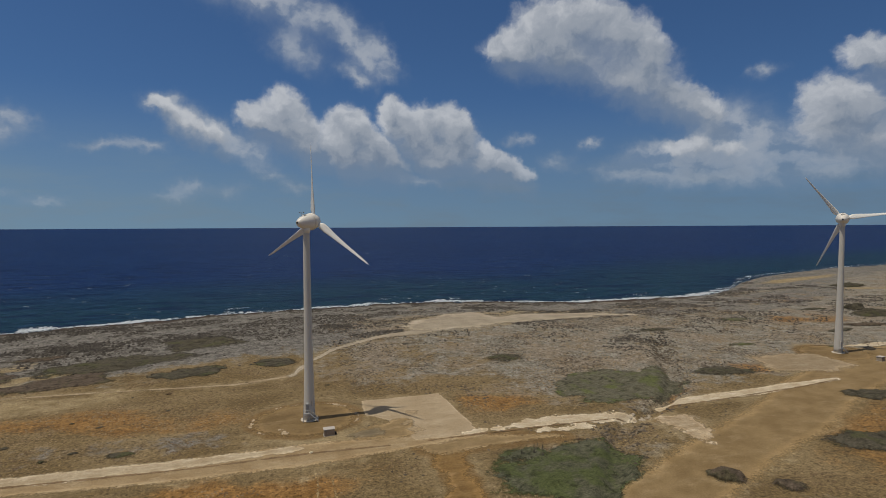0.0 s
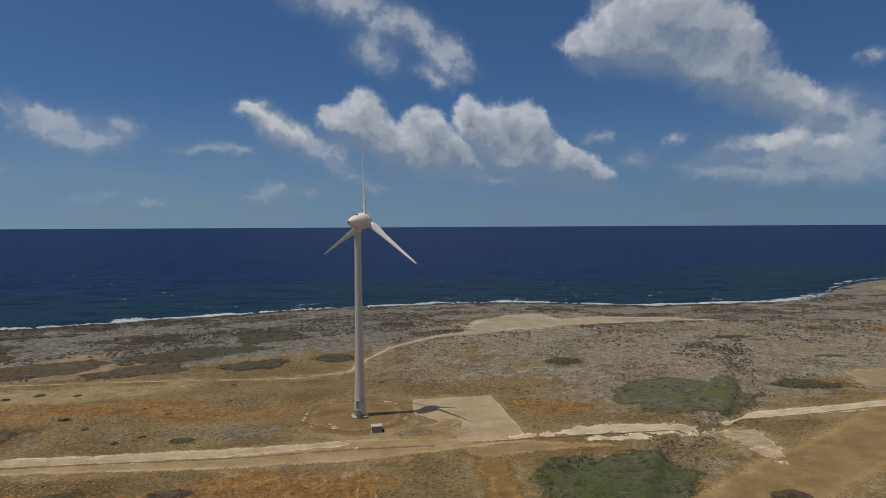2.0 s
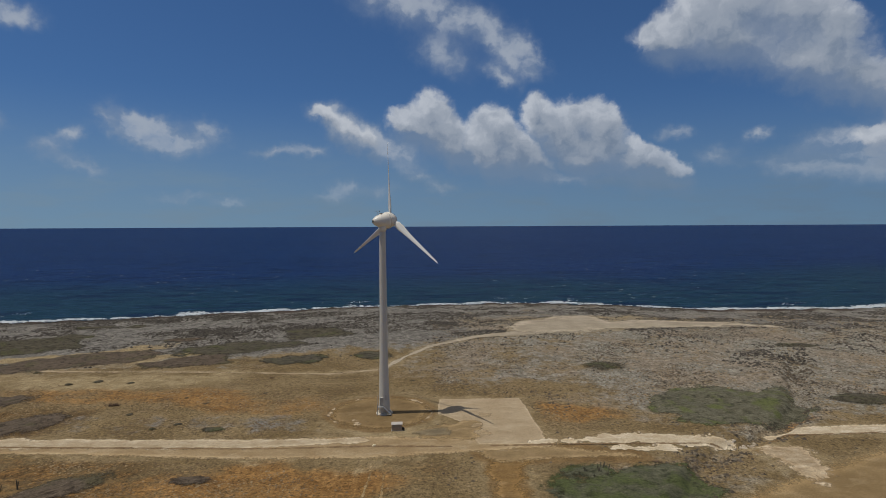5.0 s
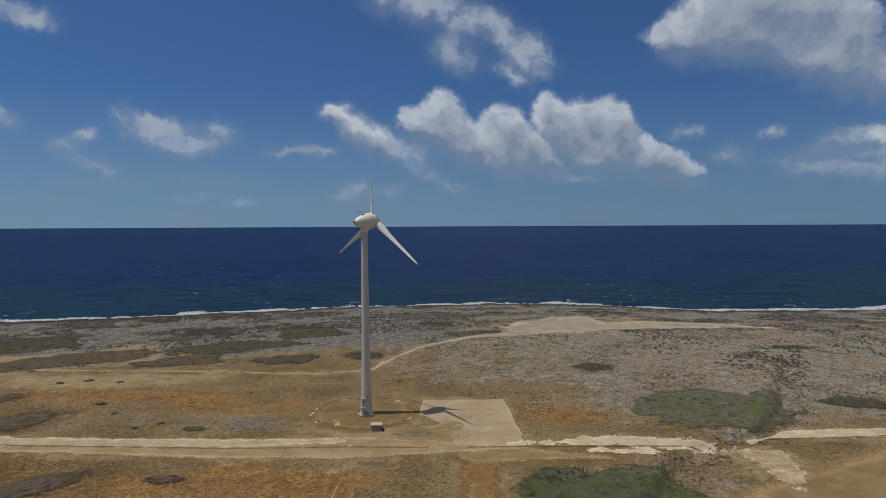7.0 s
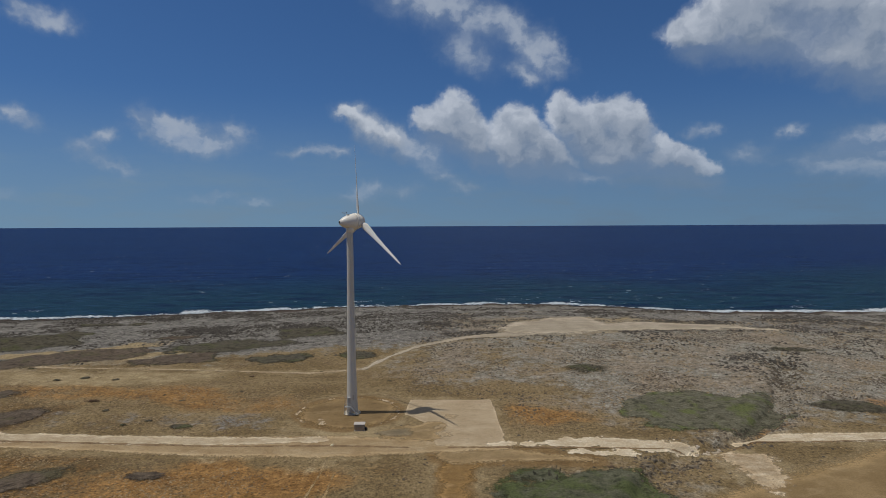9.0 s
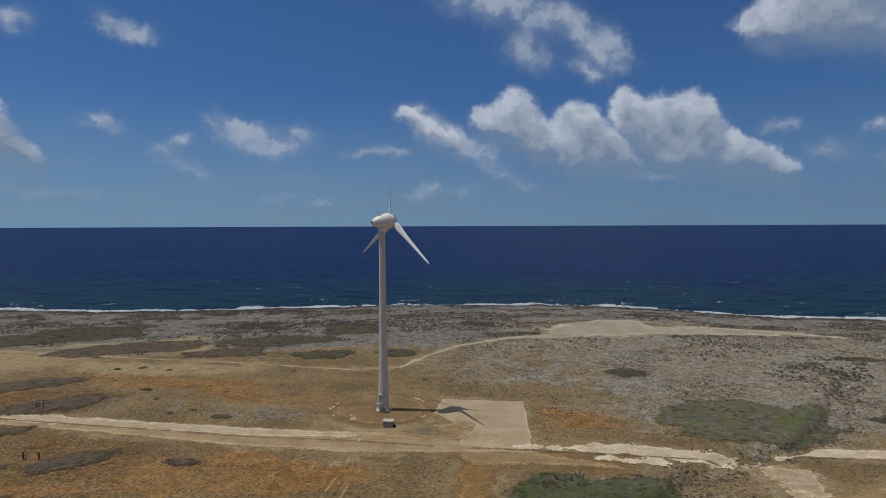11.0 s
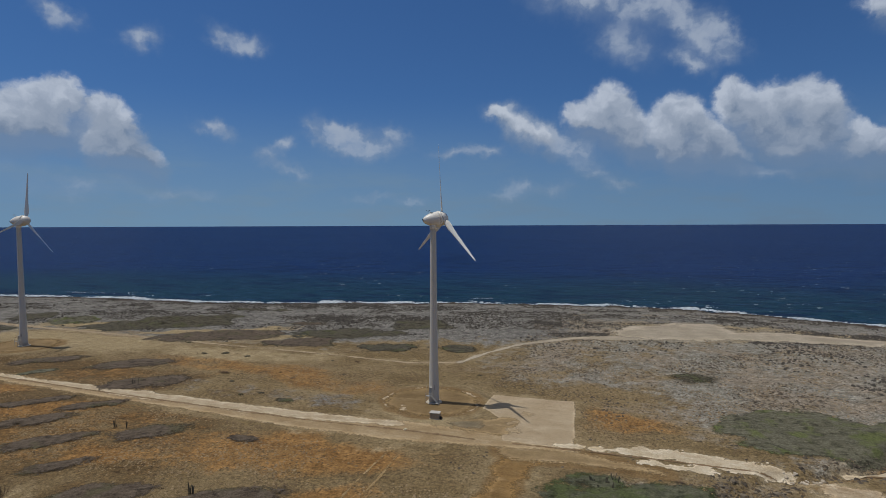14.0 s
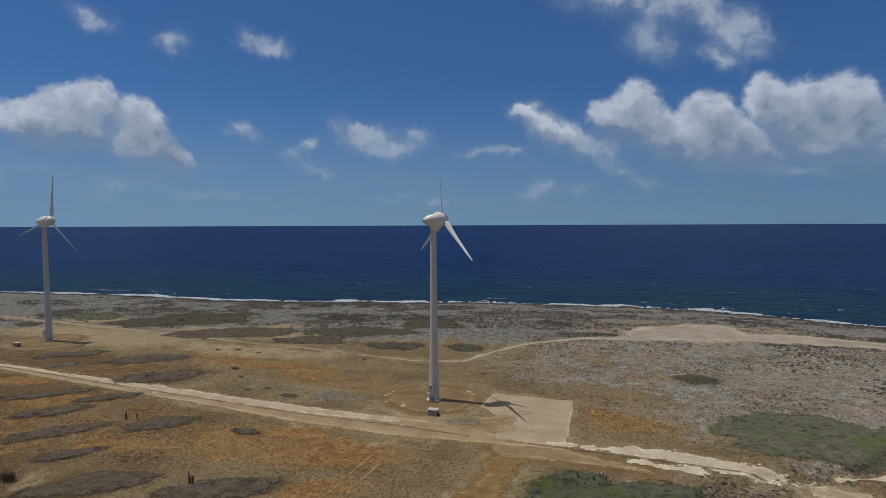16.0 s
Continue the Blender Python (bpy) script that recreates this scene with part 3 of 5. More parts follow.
SPUR_SOUTH_W = [5.6, 4.6, 3.9, 4.2, 4.6, 5]
HAUL_ROAD = [(-60, -40), (20, 50), (70, 88), (104, 104), (134, 116), (166, 133), (200, 146), (225, 158), (275, 166), (420, 190)]
HAUL_ROAD_W = [8, 8, 8.5, 9, 10, 11, 12, 10, 7, 5]
PAD_OUTLINE = [(22, 164.5), (46.5, 164.5), (48, 129.5), (31, 130.5), (27, 146), (21, 152)]
PAD_TWO = [(176, 172), (206, 171), (204, 150), (186, 147), (170, 153)]
SCRAPE = [(95, 127), (107, 127.5), (110, 119), (100, 108), (95.5, 113)]
FOOT_TRACK = [(-330, 215), (-137, 203), (-103, 200), (-61, 198), (-17, 193.5), (2, 199), (9, 217), (20, 236), (41, 254), (60, 260), (85, 270)]
FOOT_TRACK_W = [1.8, 1.3, 0.8, 0.6, 0.8, 1.0, 1.1, 1.3, 1.8, 4.0, 7]
SAND_FLAT = [(56, 262), (66, 290), (90, 306), (106, 309), (116, 290), (150, 291), (176, 285), (200, 270), (150, 272), (118, 268), (88, 259)]
GULLY = [(160, 205), (137, 169), (124, 151), (112, 139), (101, 132), (91, 127), (83, 120), (76, 112), (60, 90)]
GULLY_W = [3.0, 2.6, 2.2, 2.0, 1.8, 2.2, 2.6, 2.4, 2.0]


def roadway(x, y):
    d = np.minimum(along(TRACK_WEST, x, y, TRACK_WEST_W), along(PALE_EAST, x, y, PALE_EAST_W))
    d = np.minimum(d, along(PALE_FAR, x, y, PALE_FAR_W))
    d = np.minimum(d, np.minimum(along(SPUR_SOUTH, x, y, SPUR_SOUTH_W), along(HAUL_ROAD, x, y, HAUL_ROAD_W)))
    d = np.minimum(d, np.minimum(inside(PAD_OUTLINE, x, y), inside(PAD_TWO, x, y)))
    d = np.minimum(d, np.minimum(inside(SCRAPE, x, y), along(FOOT_TRACK, x, y, FOOT_TRACK_W)))
    d = np.minimum(d, np.minimum(along(PALE_SPILL, x, y) - 2, inside(SAND_FLAT, x, y)))
    for tx, ty in TURBINES:
        d = np.minimum(d, np.hypot(x - tx, y - ty) - 16)
    return d


def stony(x, y):
    """How rocky the ground is, 0 to 1: the coral flats near the shore, the belt along the gully."""
    d = inland(x, y)
    shore = smooth(168, 108, d) * 0.72 + smooth(45, 15, d) * 0.3
    east = smooth(30, 95, x) * smooth(128, 165, y) * 0.78
    strip = smooth(12, 4, np.abs(y - 144.5 + 0.03 * x)) * smooth(-110, -70, x) * smooth(0, -16, x) * 0.20
    gully = smooth(14, 2, along(GULLY, x, y)) * (0.40 + 0.35 * smooth(128, 150, y))
    near = smooth(46, 60, x) * smooth(132, 124, y) * smooth(112, 95, x) * 0.35
    middle = smooth(-12, 30, x) * smooth(160, 195, y) * 0.60
    return np.clip(np.maximum.reduce([shore, east, strip, gully, near, middle]), 0, 1)


def blob(x, y, cx, cy, rx, ry, lean=0.0):
    c, s = math.cos(radians(lean)), math.sin(radians(lean))
    u, v = (x - cx) * c + (y - cy) * s, -(x - cx) * s + (y - cy) * c
    return smooth(1.25, 0.35, np.hypot(u / rx, v / ry))


def strayed(x, y, by, seed):
    return x + by * rough(x, y, 28, 5, seed), y + 0.7 * by * rough(x, y, 28, 5, seed + 7)


def rusty(x, y):
    x, y = strayed(x, y, 34, 301)
    f = 1.00 * blob(x, y, -46, 165, 56, 12, -8)
    f = np.maximum(f, 0.85 * blob(x, y, -92, 172, 30, 9, -4))
    f = np.maximum(f, 1.35 * blob(x, y, -10, 114, 30, 12))
    f = np.maximum(f, 1.20 * blob(x, y, -33, 107, 22, 10, -12))
    f = np.maximum(f, 1.20 * blob(x, y, 2, 92, 14, 9, 10))
    f = np.maximum(f, 1.05 * blob(x, y, -56, 98, 20, 9, 20))
    f = np.maximum(f, 1.10 * blob(x, y, -92, 118, 26, 7, 20))
    f = np.maximum(f, 0.62 * blob(x, y, -75, 104, 46, 24, 10))
    f = np.maximum(f, 0.60 * blob(x, y, -120, 140, 40, 20, 20))
    f = np.maximum(f, 1.10 * blob(x, y, -138, 125, 24, 9, 20))
    f = np.maximum(f, 1.12 * blob(x, y, 60, 151, 15, 8, -6))
    f = np.maximum(f, 1.15 * blob(x, y, 166, 157, 15, 8))
    f = np.maximum(f, 1.0 * blob(x, y, 278, 229, 34, 12, 6))
    f = np.maximum(f, 0.85 * blob(x, y, 332, 331, 34, 9, 12))
    f = np.maximum(f, 0.95 * blob(x, y, 330, 300, 60, 25, 20))
    f = np.maximum(f, 1.0 * smooth(3.4, 0.6, along(GULLY[2:6], x, y)))
    return np.maximum(f, 0.90 * blob(x, y, 150, 100, 46, 18, 25))


def dusky(x, y):
    """Dull brown earth between the dry mats."""
    x, y = strayed(x, y, 24, 311)
    f = 0.85 * smooth(-58, -92, x) * smooth(172, 156, y)
    f = np.maximum(f, 0.75 * smooth(-20, -48, x) * smooth(130, 120, y))
    return np.maximum(f, 0.55 * blob(x, y, -170, 178, 40, 8, 10))


def ridges(x, y):
    """Dark rock heaps and broken ledges."""
    f = blob(x, y, 118, 322, 26, 11, -14)
    f = np.maximum(f, blob(x, y, 52, 262, 22, 7, 6))
    f = np.maximum(f, blob(x, y, 128, 268, 26, 6, -8))
    f = np.maximum(f, blob(x, y, 165, 293, 28, 9, -6))
    f = np.maximum(f, blob(x, y, 24, 286, 14, 9))
    f = np.maximum(f, blob(x, y, -62, 272, 50, 16, 8))
    f = np.maximum(f, blob(x, y, -110, 318, 55, 12, 12))
    f = np.maximum(f, 0.45 * blob(x, y, 154, 212, 26, 13, 40))
    return np.maximum(f, blob(x, y, 62, 284, 6, 3))


def sandy(x, y):
    open_road = 0.5 * smooth(8, 0, roadway(x, y))
    x, y = strayed(x, y, 30, 321)
    f = 0.75 * blob(x, y, -95, 190, 70, 14, -2)
    f = np.maximum(f, 0.95 * blob(x, y, -180, 192, 75, 24, -3))
    f = np.maximum(f, 0.95 * blob(x, y, -128, 228, 55, 6, 22))
    f = np.maximum(f, 0.9 * blob(x, y, -205, 222, 45, 9, 12))
    f = np.maximum(f, 0.8 * blob(x, y, -84, 222, 22, 5, 20))
    f = np.maximum(f, 0.7 * blob(x, y, 104, 130, 12, 7))
    f = np.maximum(f, 1.0 * blob(x, y, 13, 138, 27, 11))
    f = np.maximum(f, 0.6 * blob(x, y, 110, 290, 90, 26, -6))
    f = np.maximum(f, 0.42 * blob(x, y, 6, 122, 24, 6))
    f = np.maximum(f, 0.55 * blob(x, y, -57, 79, 11, 5, 20))
    f = np.maximum(f, 0.55 * blob(x, y, -90, 212, 60, 7, -4))
    f = np.maximum(f, 0.85 * blob(x, y, 470, 398, 95, 15, 14))
    f = np.maximum(f, 0.55 * blob(x, y, 345, 338, 45, 9, 12))
    f = np.maximum(f, 0.80 * blob(x, y, 440, 318, 34, 8, -6))
    f = np.maximum(f, 0.60 * blob(x, y, 222, 308, 34, 8, -4))
    return np.maximum(f, open_road)


def trodden(x, y):
    """Brown worn earth fading out beside the spur, the verge and the yards."""
    d = along(SPUR_SOUTH, x, y, SPUR_SOUTH_W) + 2.5
    for tx, ty in TURBINES:
        d = np.minimum(d, np.hypot(x - tx + 1, (y - ty - 0.5) * 1.12) - 13.5)
    d = np.minimum(d, along([(36, 125.5), (50, 125), (66, 123)], x, y, [4.5, 3.0, 1.0]))
    d = np.minimum(d, along(HAUL_ROAD, x, y, HAUL_ROAD_W) + 5.0)
    return smooth(6.5, -0.5, d + 4.0 * rough(x, y, 7, 4, 331))


def height(x, y):
    """Ground level."""
    x, y = np.asarray(x, float), np.asarray(y, float)
    d = inland(x, y)
    road = smooth(0.5, 7, roadway(x, y))
    rock = stony(x, y)
    z = 0.9 * rough(x, y, 60, 3, 11) * smooth(4, 30, roadway(x, y)) + (0.35 + 1.7 * rock) * rough(x, y, 9, 4, 21) * road
    z = z - 2.3 * smooth(75, 8, d) + 1.6 * smooth(38, 18, d) * smooth(3, 14, d) * np.maximum(rough(x, y, 14, 4, 31) + 0.05, 0)
    z = z - 1.5 * smooth(1.8, -1.5, along(GULLY, x, y, GULLY_W) + 2.5 * rough(x, y, 5, 3, 41))
    z = z + 1.1 * ridges(x, y) * road * (0.5 + 1.6 * rough(x, y, 6, 4, 61))
    cliff = smooth(4, -3, d)
    return z * (1 - cliff) + (SEA_LEVEL - 3.0) * cliff


def level(x, y):
    return float(height(np.array([x]), np.array([y]))[0])


# ---- mesh helpers ----
def mesh_from(name, verts, faces, mat=None, shade_smooth=False):
    """A mesh from arrays of vertices and equal-sided faces."""
    me = bpy.data.meshes.new(name)
    verts, faces = np.asarray(verts, np.float32), np.asarray(faces, np.int32)
    k = faces.shape[1]
    me.vertices.add(len(verts))
    me.vertices.foreach_set("co", verts.ravel())
    me.loops.add(faces.size)
    me.loops.foreach_set("vertex_index", faces.ravel())
    me.polygons.add(len(faces))
    me.polygons.foreach_set("loop_start", np.arange(0, faces.size, k, dtype=np.int32))
    me.polygons.foreach_set("use_smooth", np.full(len(faces), shade_smooth))
    me.update(calc_edges=True)
    if mat:
        me.materials.append(mat)
    return me


def under(parent, ob, label=""):
    ob.parent = parent
    return tagged(ob, label) if label else ob


def part(name, bm, mat, parent=None, label="", soft=False):
    """Links a bmesh as one mesh object, under its thing where one is given."""
    me = bpy.data.meshes.new(name)
    bm.normal_update()
    bm.to_mesh(me)
    bm.free()
    me.materials.append(mat)
    if soft:
        me.polygons.foreach_set("use_smooth", [True] * len(me.polygons))
    ob = new(name, me)
    return under(parent, ob, label) if parent else (tagged(ob, label) if label else ob)


def box(bm, x0, x1, y0, y1, z0, z1, bevel=0.0):
    made = bmesh.ops.create_cube(bm, size=1.0)["verts"]
    for v in made:
        v.co = Vector((x0 + (v.co.x + 0.5) * (x1 - x0), y0 + (v.co.y + 0.5) * (y1 - y0), z0 + (v.co.z + 0.5) * (z1 - z0)))
    if bevel:
        edges = list({e for v in made for e in v.link_edges})
        bmesh.ops.bevel(bm, geom=edges, offset=bevel, segments=2, affect="EDGES")
    return bm


def rod(bm, a, b, r0, r1=None, sides=8):
    a, b = Vector(a), Vector(b)
    r1 = r0 if r1 is None else r1
    m = Matrix.Translation((a + b) / 2) @ (b - a).to_track_quat("Z", "Y").to_matrix().to_4x4()
    bmesh.ops.create_cone(bm, cap_ends=True, segments=sides, radius1=r0, radius2=r1, depth=(b - a).length, matrix=m)
    return bm


def turned(bm, profile, sides=32, turn=None):
    """A lathe round z of (radius, height) pairs, closed at both ends."""
    rings = []
    for r, z in profile:
        ring = [bm.verts.new((r * math.cos(2 * math.pi * k / sides), r * math.sin(2 * math.pi * k / sides), z)) for k in range(sides)]
        rings.append(ring)
    for a, b in zip(rings, rings[1:]):
        for k in range(sides):
            bm.faces.new((a[k], a[(k + 1) % sides], b[(k + 1) % sides], b[k]))
    bm.faces.new(rings[0][::-1])
    bm.faces.new(rings[-1])
    if turn is not None:
        bmesh.ops.transform(bm, matrix=turn, verts=[v for ring in rings for v in ring])
    return bm


def store(me, name, values):
    me.attributes.new(name, "FLOAT", "POINT").data.foreach_set("value", np.asarray(values, np.float32))


def sheet(name, reach, bounds, step, mat, lift, label, category, ragged=1.0, size=4.0, seed=0, soft=0.7):
    """A thin layer of other earth on the ground, wherever reach(x, y) is negative, with a ragged rim that thins out over soft metres."""
    x0, x1, y0, y1 = bounds
    gx, gy = np.meshgrid(np.arange(x0, x1 + step, step), np.arange(y0, y1 + step, step))
    e = reach(gx, gy) + ragged * (2.0 * rough(gx, gy, size, 4, seed + 50) + 0.9 * rough(gx, gy, size / 4, 3, seed + 60))
    n, m = e.shape
    ids = np.arange(n * m).reshape(n, m)
    quads = np.stack([ids[:-1, :-1], ids[:-1, 1:], ids[1:, 1:], ids[1:, :-1]], -1).reshape(-1, 4)
    quads = quads[(e.ravel()[quads] < soft).any(1)]
    used, back = np.unique(quads, return_inverse=True)
    vx, vy, ve = gx.ravel()[used], gy.ravel()[used], e.ravel()[used]
    verts = np.stack([vx, vy, height(vx, vy) + lift], 1)
    ob = new(name, mesh_from(name, verts, back.reshape(-1, 4), mat, True))
    store(ob.data, "fade", np.clip((ve + soft) / (2 * soft), 0, 1))
    return tagged(ob, label, category, "", "structure")


# ---- ground and sea ----
def spread(lo, hi, step, far_lo, far_hi, grow=1.22):
    mid = list(np.arange(lo, hi + step * 0.5, step))
    out, d = [], step
    v = lo
    while v > far_lo:
        d = min(d * grow, 400)
        v -= d
        out.append(v)
    tail, d, v = [], step, hi
    while v < far_hi:
        d = min(d * grow, 400)
        v += d
        tail.append(v)
    return np.array(out[::-1] + mid + tail)


def grid(xs, ys):
    gx, gy = np.meshgrid(xs, ys)
    n, m = gx.shape
    ids = np.arange(n * m).reshape(n, m)
    return gx.ravel(), gy.ravel(), np.stack([ids[:-1, :-1], ids[:-1, 1:], ids[1:, 1:], ids[1:, :-1]], -1).reshape(-1, 4)


def build_ground():
    gx, gy, quads = grid(spread(-240, 330, 1.0, -5200, 5200), spread(74, 392, 0.9, -5200, 1400))
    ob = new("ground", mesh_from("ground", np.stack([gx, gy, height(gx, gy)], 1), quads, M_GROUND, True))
    store(ob.data, "orange", rusty(gx, gy))
    store(ob.data, "stony", stony(gx, gy))
    store(ob.data, "dusky", dusky(gx, gy))
    store(ob.data, "sandy", sandy(gx, gy))
    d = inland(gx, gy)
    store(ob.data, "ashy", np.maximum(smooth(150, 112, d) * smooth(62, 18, gx) * 0.9, 0.62 * smooth(105, 60, d)) + 0.6 * ridges(gx, gy)
          + 0.44 * smooth(12, 4, np.abs(gy - 144.5 + 0.03 * gx)) * smooth(-100, -70, gx) * smooth(-4, -20, gx))
    store(ob.data, "trodden", trodden(gx, gy))
    store(ob.data, "shore", smooth(20, 3, inland(gx, gy)) * (1 - 0.65 * smooth(270, 320, gx)))
    return tagged(ob, "dry stony coastal ground in tan, rust and grey", "ground", "", "structure")


def build_sea():
    gx, gy, quads = grid(spread(-320, 700, 12.0, -6500, 6500, 1.12), spread(290, 620, 10.0, -900, 6500, 1.12))
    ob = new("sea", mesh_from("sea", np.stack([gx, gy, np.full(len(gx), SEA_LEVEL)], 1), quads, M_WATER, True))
    d = -along(COAST, gx, gy) * np.where(gy < np.interp(gx, [p[0] for p in COAST], [p[1] for p in COAST]), -1, 1)
    store(ob.data, "shallow", smooth(-330, -10, d + 60 * rough(gx, gy, 120, 3, 71)))
    return tagged(ob, "deep blue open sea with small wind waves", "sea", "", "structure")


build_ground()
build_sea()


def build_surf():
    """Broken white water along the rocks: ragged strips of foam flecks."""
    rng = np.random.default_rng(5)
    pts = np.array([p for p in COAST if -1500 < p[0] < 1501], float)
    seg = np.hypot(*np.diff(pts, axis=0).T)
    run = np.concatenate([[0], np.cumsum(seg)])
    s = rng.uniform(0, run[-1], 150000)
    cx, cy = np.interp(s, run, pts[:, 0]), np.interp(s, run, pts[:, 1])
    i = np.clip(np.searchsorted(run, s) - 1, 0, len(seg) - 1)
    nx, ny = -np.diff(pts[:, 1])[i] / seg[i], np.diff(pts[:, 0])[i] / seg[i]
    strength = 0.15 + 0.85 * smooth(-0.06, 0.24, rough(s, s * 0, 46, 5, 81))
    strength = strength * (0.04 + 0.96 * smooth(375, 320, cx))
    off = rng.uniform(-4, 46, len(s))
    x, y = cx + nx * off, cy + ny * off
    d = inland(x, y)
    # where the waves break: a belt at the rocks, and torn lines farther out
    belt = np.exp(-((d + 4.0) / (2.5 + 5.5 * strength)) ** 2) + 0.50 * strength * np.exp(-((d + 25) / 11) ** 2)
    belt = belt * (0.25 + 0.75 * smooth(375, 320, cx))
    torn_up = rough(x * 0.7, y * 1.6, 15, 5, 91)
    keep = (d < 1) & (((torn_up > 0.30 - 0.36 * belt) & (rng.uniform(0, 1, len(s)) < 0.25 + 0.75 * belt)) | ((d > -2.0 + 3.6 * rough(s, s * 0, 17, 4, 85)) & (rng.uniform(0, 1, len(s)) < 0.08 + 0.42 * smooth(390, 300, cx))))
    x, y = x[keep], y[keep]
    out = 1 - 0.65 * smooth(-8, -20, inland(x, y))
    w, t = rng.uniform(0.30, 1.1, len(x)) * out, rng.uniform(0.12, 0.40, len(x)) * out
    rise = rng.uniform(0.05, 0.5, len(x)) + smooth(3.0, -1, inland(x, y)) * 0.4
    z = SEA_LEVEL + rise
    lean = rng.normal(0, 0.4, len(x))
    c, q = np.cos(lean), np.sin(lean)
    corners = [(-1, -1), (1, -1), (1, 1), (-1, 1)]
    verts = np.stack([np.stack([x + a * w * c - b * t * q, y + a * w * q + b * t * c, z + 0.25 * (b > 0) * rise], 1) for a, b in corners], 1)
    verts += rng.normal(0, 0.16, verts.shape) * np.array([1, 1, 0.3])
    ob = new("surf", mesh_from("surf", verts.reshape(-1, 3), np.arange(len(x) * 4).reshape(-1, 4), M_FOAM))
    tagged(ob, "white surf breaking on the rocky shore", "surf", "", "stuff")
    # small crests farther out
    m = 1900
    r = 380 + 2600 * rng.uniform(0, 1, m) ** 1.6
    a = rng.uniform(-1.15, 1.05, m)
    x, y = 30 + r * np.sin(a), r * np.cos(a)
    keep = (inland(x, y) < -22) & (rough(x, y, 160, 3, 95) > -0.06)
    x, y = x[keep], y[keep]
    w, t = rng.uniform(0.3, 1.7, len(x)), rng.uniform(0.05, 0.12, len(x))
    verts = np.stack([np.stack([x + a2 * w, y + b2 * t + a2 * w * 0.12, np.full(len(x), SEA_LEVEL + 0.08) + 0.10 * (b2 > 0)], 1) for a2, b2 in corners], 1)
    verts += rng.normal(0, 0.12, verts.shape) * np.array([1, 0.5, 0.1])
    ob = new("whitecaps", mesh_from("whitecaps", verts.reshape(-1, 3), np.arange(len(x) * 4).reshape(-1, 4), M_FOAM))
    tagged(ob, "scattered whitecaps on the open sea", "whitecaps", "", "stuff")


build_surf()


# ---- tracks, pads and scrapes ----
def disk(cx, cy, r):
    return lambda x, y: np.hypot((x - cx) * 0.92, y - cy) - r


sheet("road_haul", lambda x, y: along(HAUL_ROAD, x, y, HAUL_ROAD_W), (10, 330, 40, 185), 1.0, M_OCHRE, 0.05, "wide ochre dirt road with faint wheel marks", "road", 1.2, 6, 1, 3.0)
sheet("road_spur", lambda x, y: along(SPUR_SOUTH, x, y, SPUR_SOUTH_W) + 0.9, (20, 50, 55, 134), 0.4, M_BROWN, 0.065, "brown dirt spur road joining the graded track", "road", 2.4, 5, 2, 2.0)
sheet("road_graded", lambda x, y: along(TRACK_WEST, x, y, TRACK_WEST_W), (-330, 52, 120, 146), 0.7, M_TAN, 0.085, "tan graded dirt track beside the turbines", "road", 0.9, 4, 3, 1.5)
for i, (tx, ty) in enumerate(TURBINES):
    sheet("turbine_yard_%d" % (i + 1), lambda x, y, tx=tx, ty=ty: np.hypot(x - tx + 1, (y - ty - 0.5) * 1.12) - 13.5, (tx - 20, tx + 20, ty - 20, ty + 20), 0.6, M_YARD, 0.08, "round yard of bare brown earth below a turbine", "yard", 1.2, 5, 4 + i, 2.6)
sheet("stained_ground", lambda x, y: np.minimum(np.hypot((x - 24) / 1.5, y - 138) - 5.2, np.hypot((x - 30) / 0.8, y - 142) - 4), (10, 42, 126, 152), 0.5, M_STAIN, 0.10, "damp brown stain on the pad's edge", "ground", 2.4, 6, 9, 1.4)
sheet("crane_pad", lambda x, y: inside(PAD_OUTLINE, x, y), (14, 54, 124, 170), 0.5, M_PAD, 0.09, "pale crane pad of crushed stone", "pad", 0.6, 3, 7, 0.35)
sheet("crane_pad_far", lambda x, y: inside(PAD_TWO, x, y), (164, 212, 142, 178), 0.8, M_TRACK, 0.09, "pale tan crane pad beside a turbine", "pad", 2.8, 5, 8, 2.0)
sheet("gravel_spread", lambda x, y: np.hypot((x - 20) / 1.7, y - 138.5) - 2.3, (10, 30, 132, 145), 0.4, M_DAMP, 0.13, "dark gravel spread beside the pad", "gravel", 1.5, 3, 10, 1.0)
sheet("caliche_west", lambda x, y: along(PALE_WEST, x, y, PALE_WEST_W), (-330, 6, 125, 148), 0.6, M_DULL, 0.11, "pale caliche backfill along the track", "backfill", 1.5, 6, 11, 0.8)
sheet("caliche_east", lambda x, y: np.minimum(along(PALE_EAST, x, y, PALE_EAST_W), along(PALE_SPILL, x, y) - 1.5), (40, 98, 120, 140), 0.5, M_PALE, 0.11, "pale caliche backfill ending at the gully", "backfill", 2.3, 3, 12)
sheet("caliche_far", lambda x, y: along(PALE_FAR, x, y, PALE_FAR_W), (102, 186, 128, 144), 0.6, M_PALE, 0.11, "pale caliche backfill running to the far turbine", "backfill", 0.7, 3, 13)
sheet("caliche_scrape", lambda x, y: inside(SCRAPE, x, y) + 1.2, (90, 115, 103, 131), 0.5, M_SCRAPE, 0.08, "pale scraped ground between gully and road", "scrape", 4.2, 4, 14, 2.2)
sheet("caliche_spot", lambda x, y: np.hypot((x + 1) / 1.5, y - 146) - 0.9, (-7, 6, 142, 150), 0.25, M_SCRAPE, 0.13, "pale rubble spot at the yard's edge", "rubble", 3.4, 2, 15, 0.8)
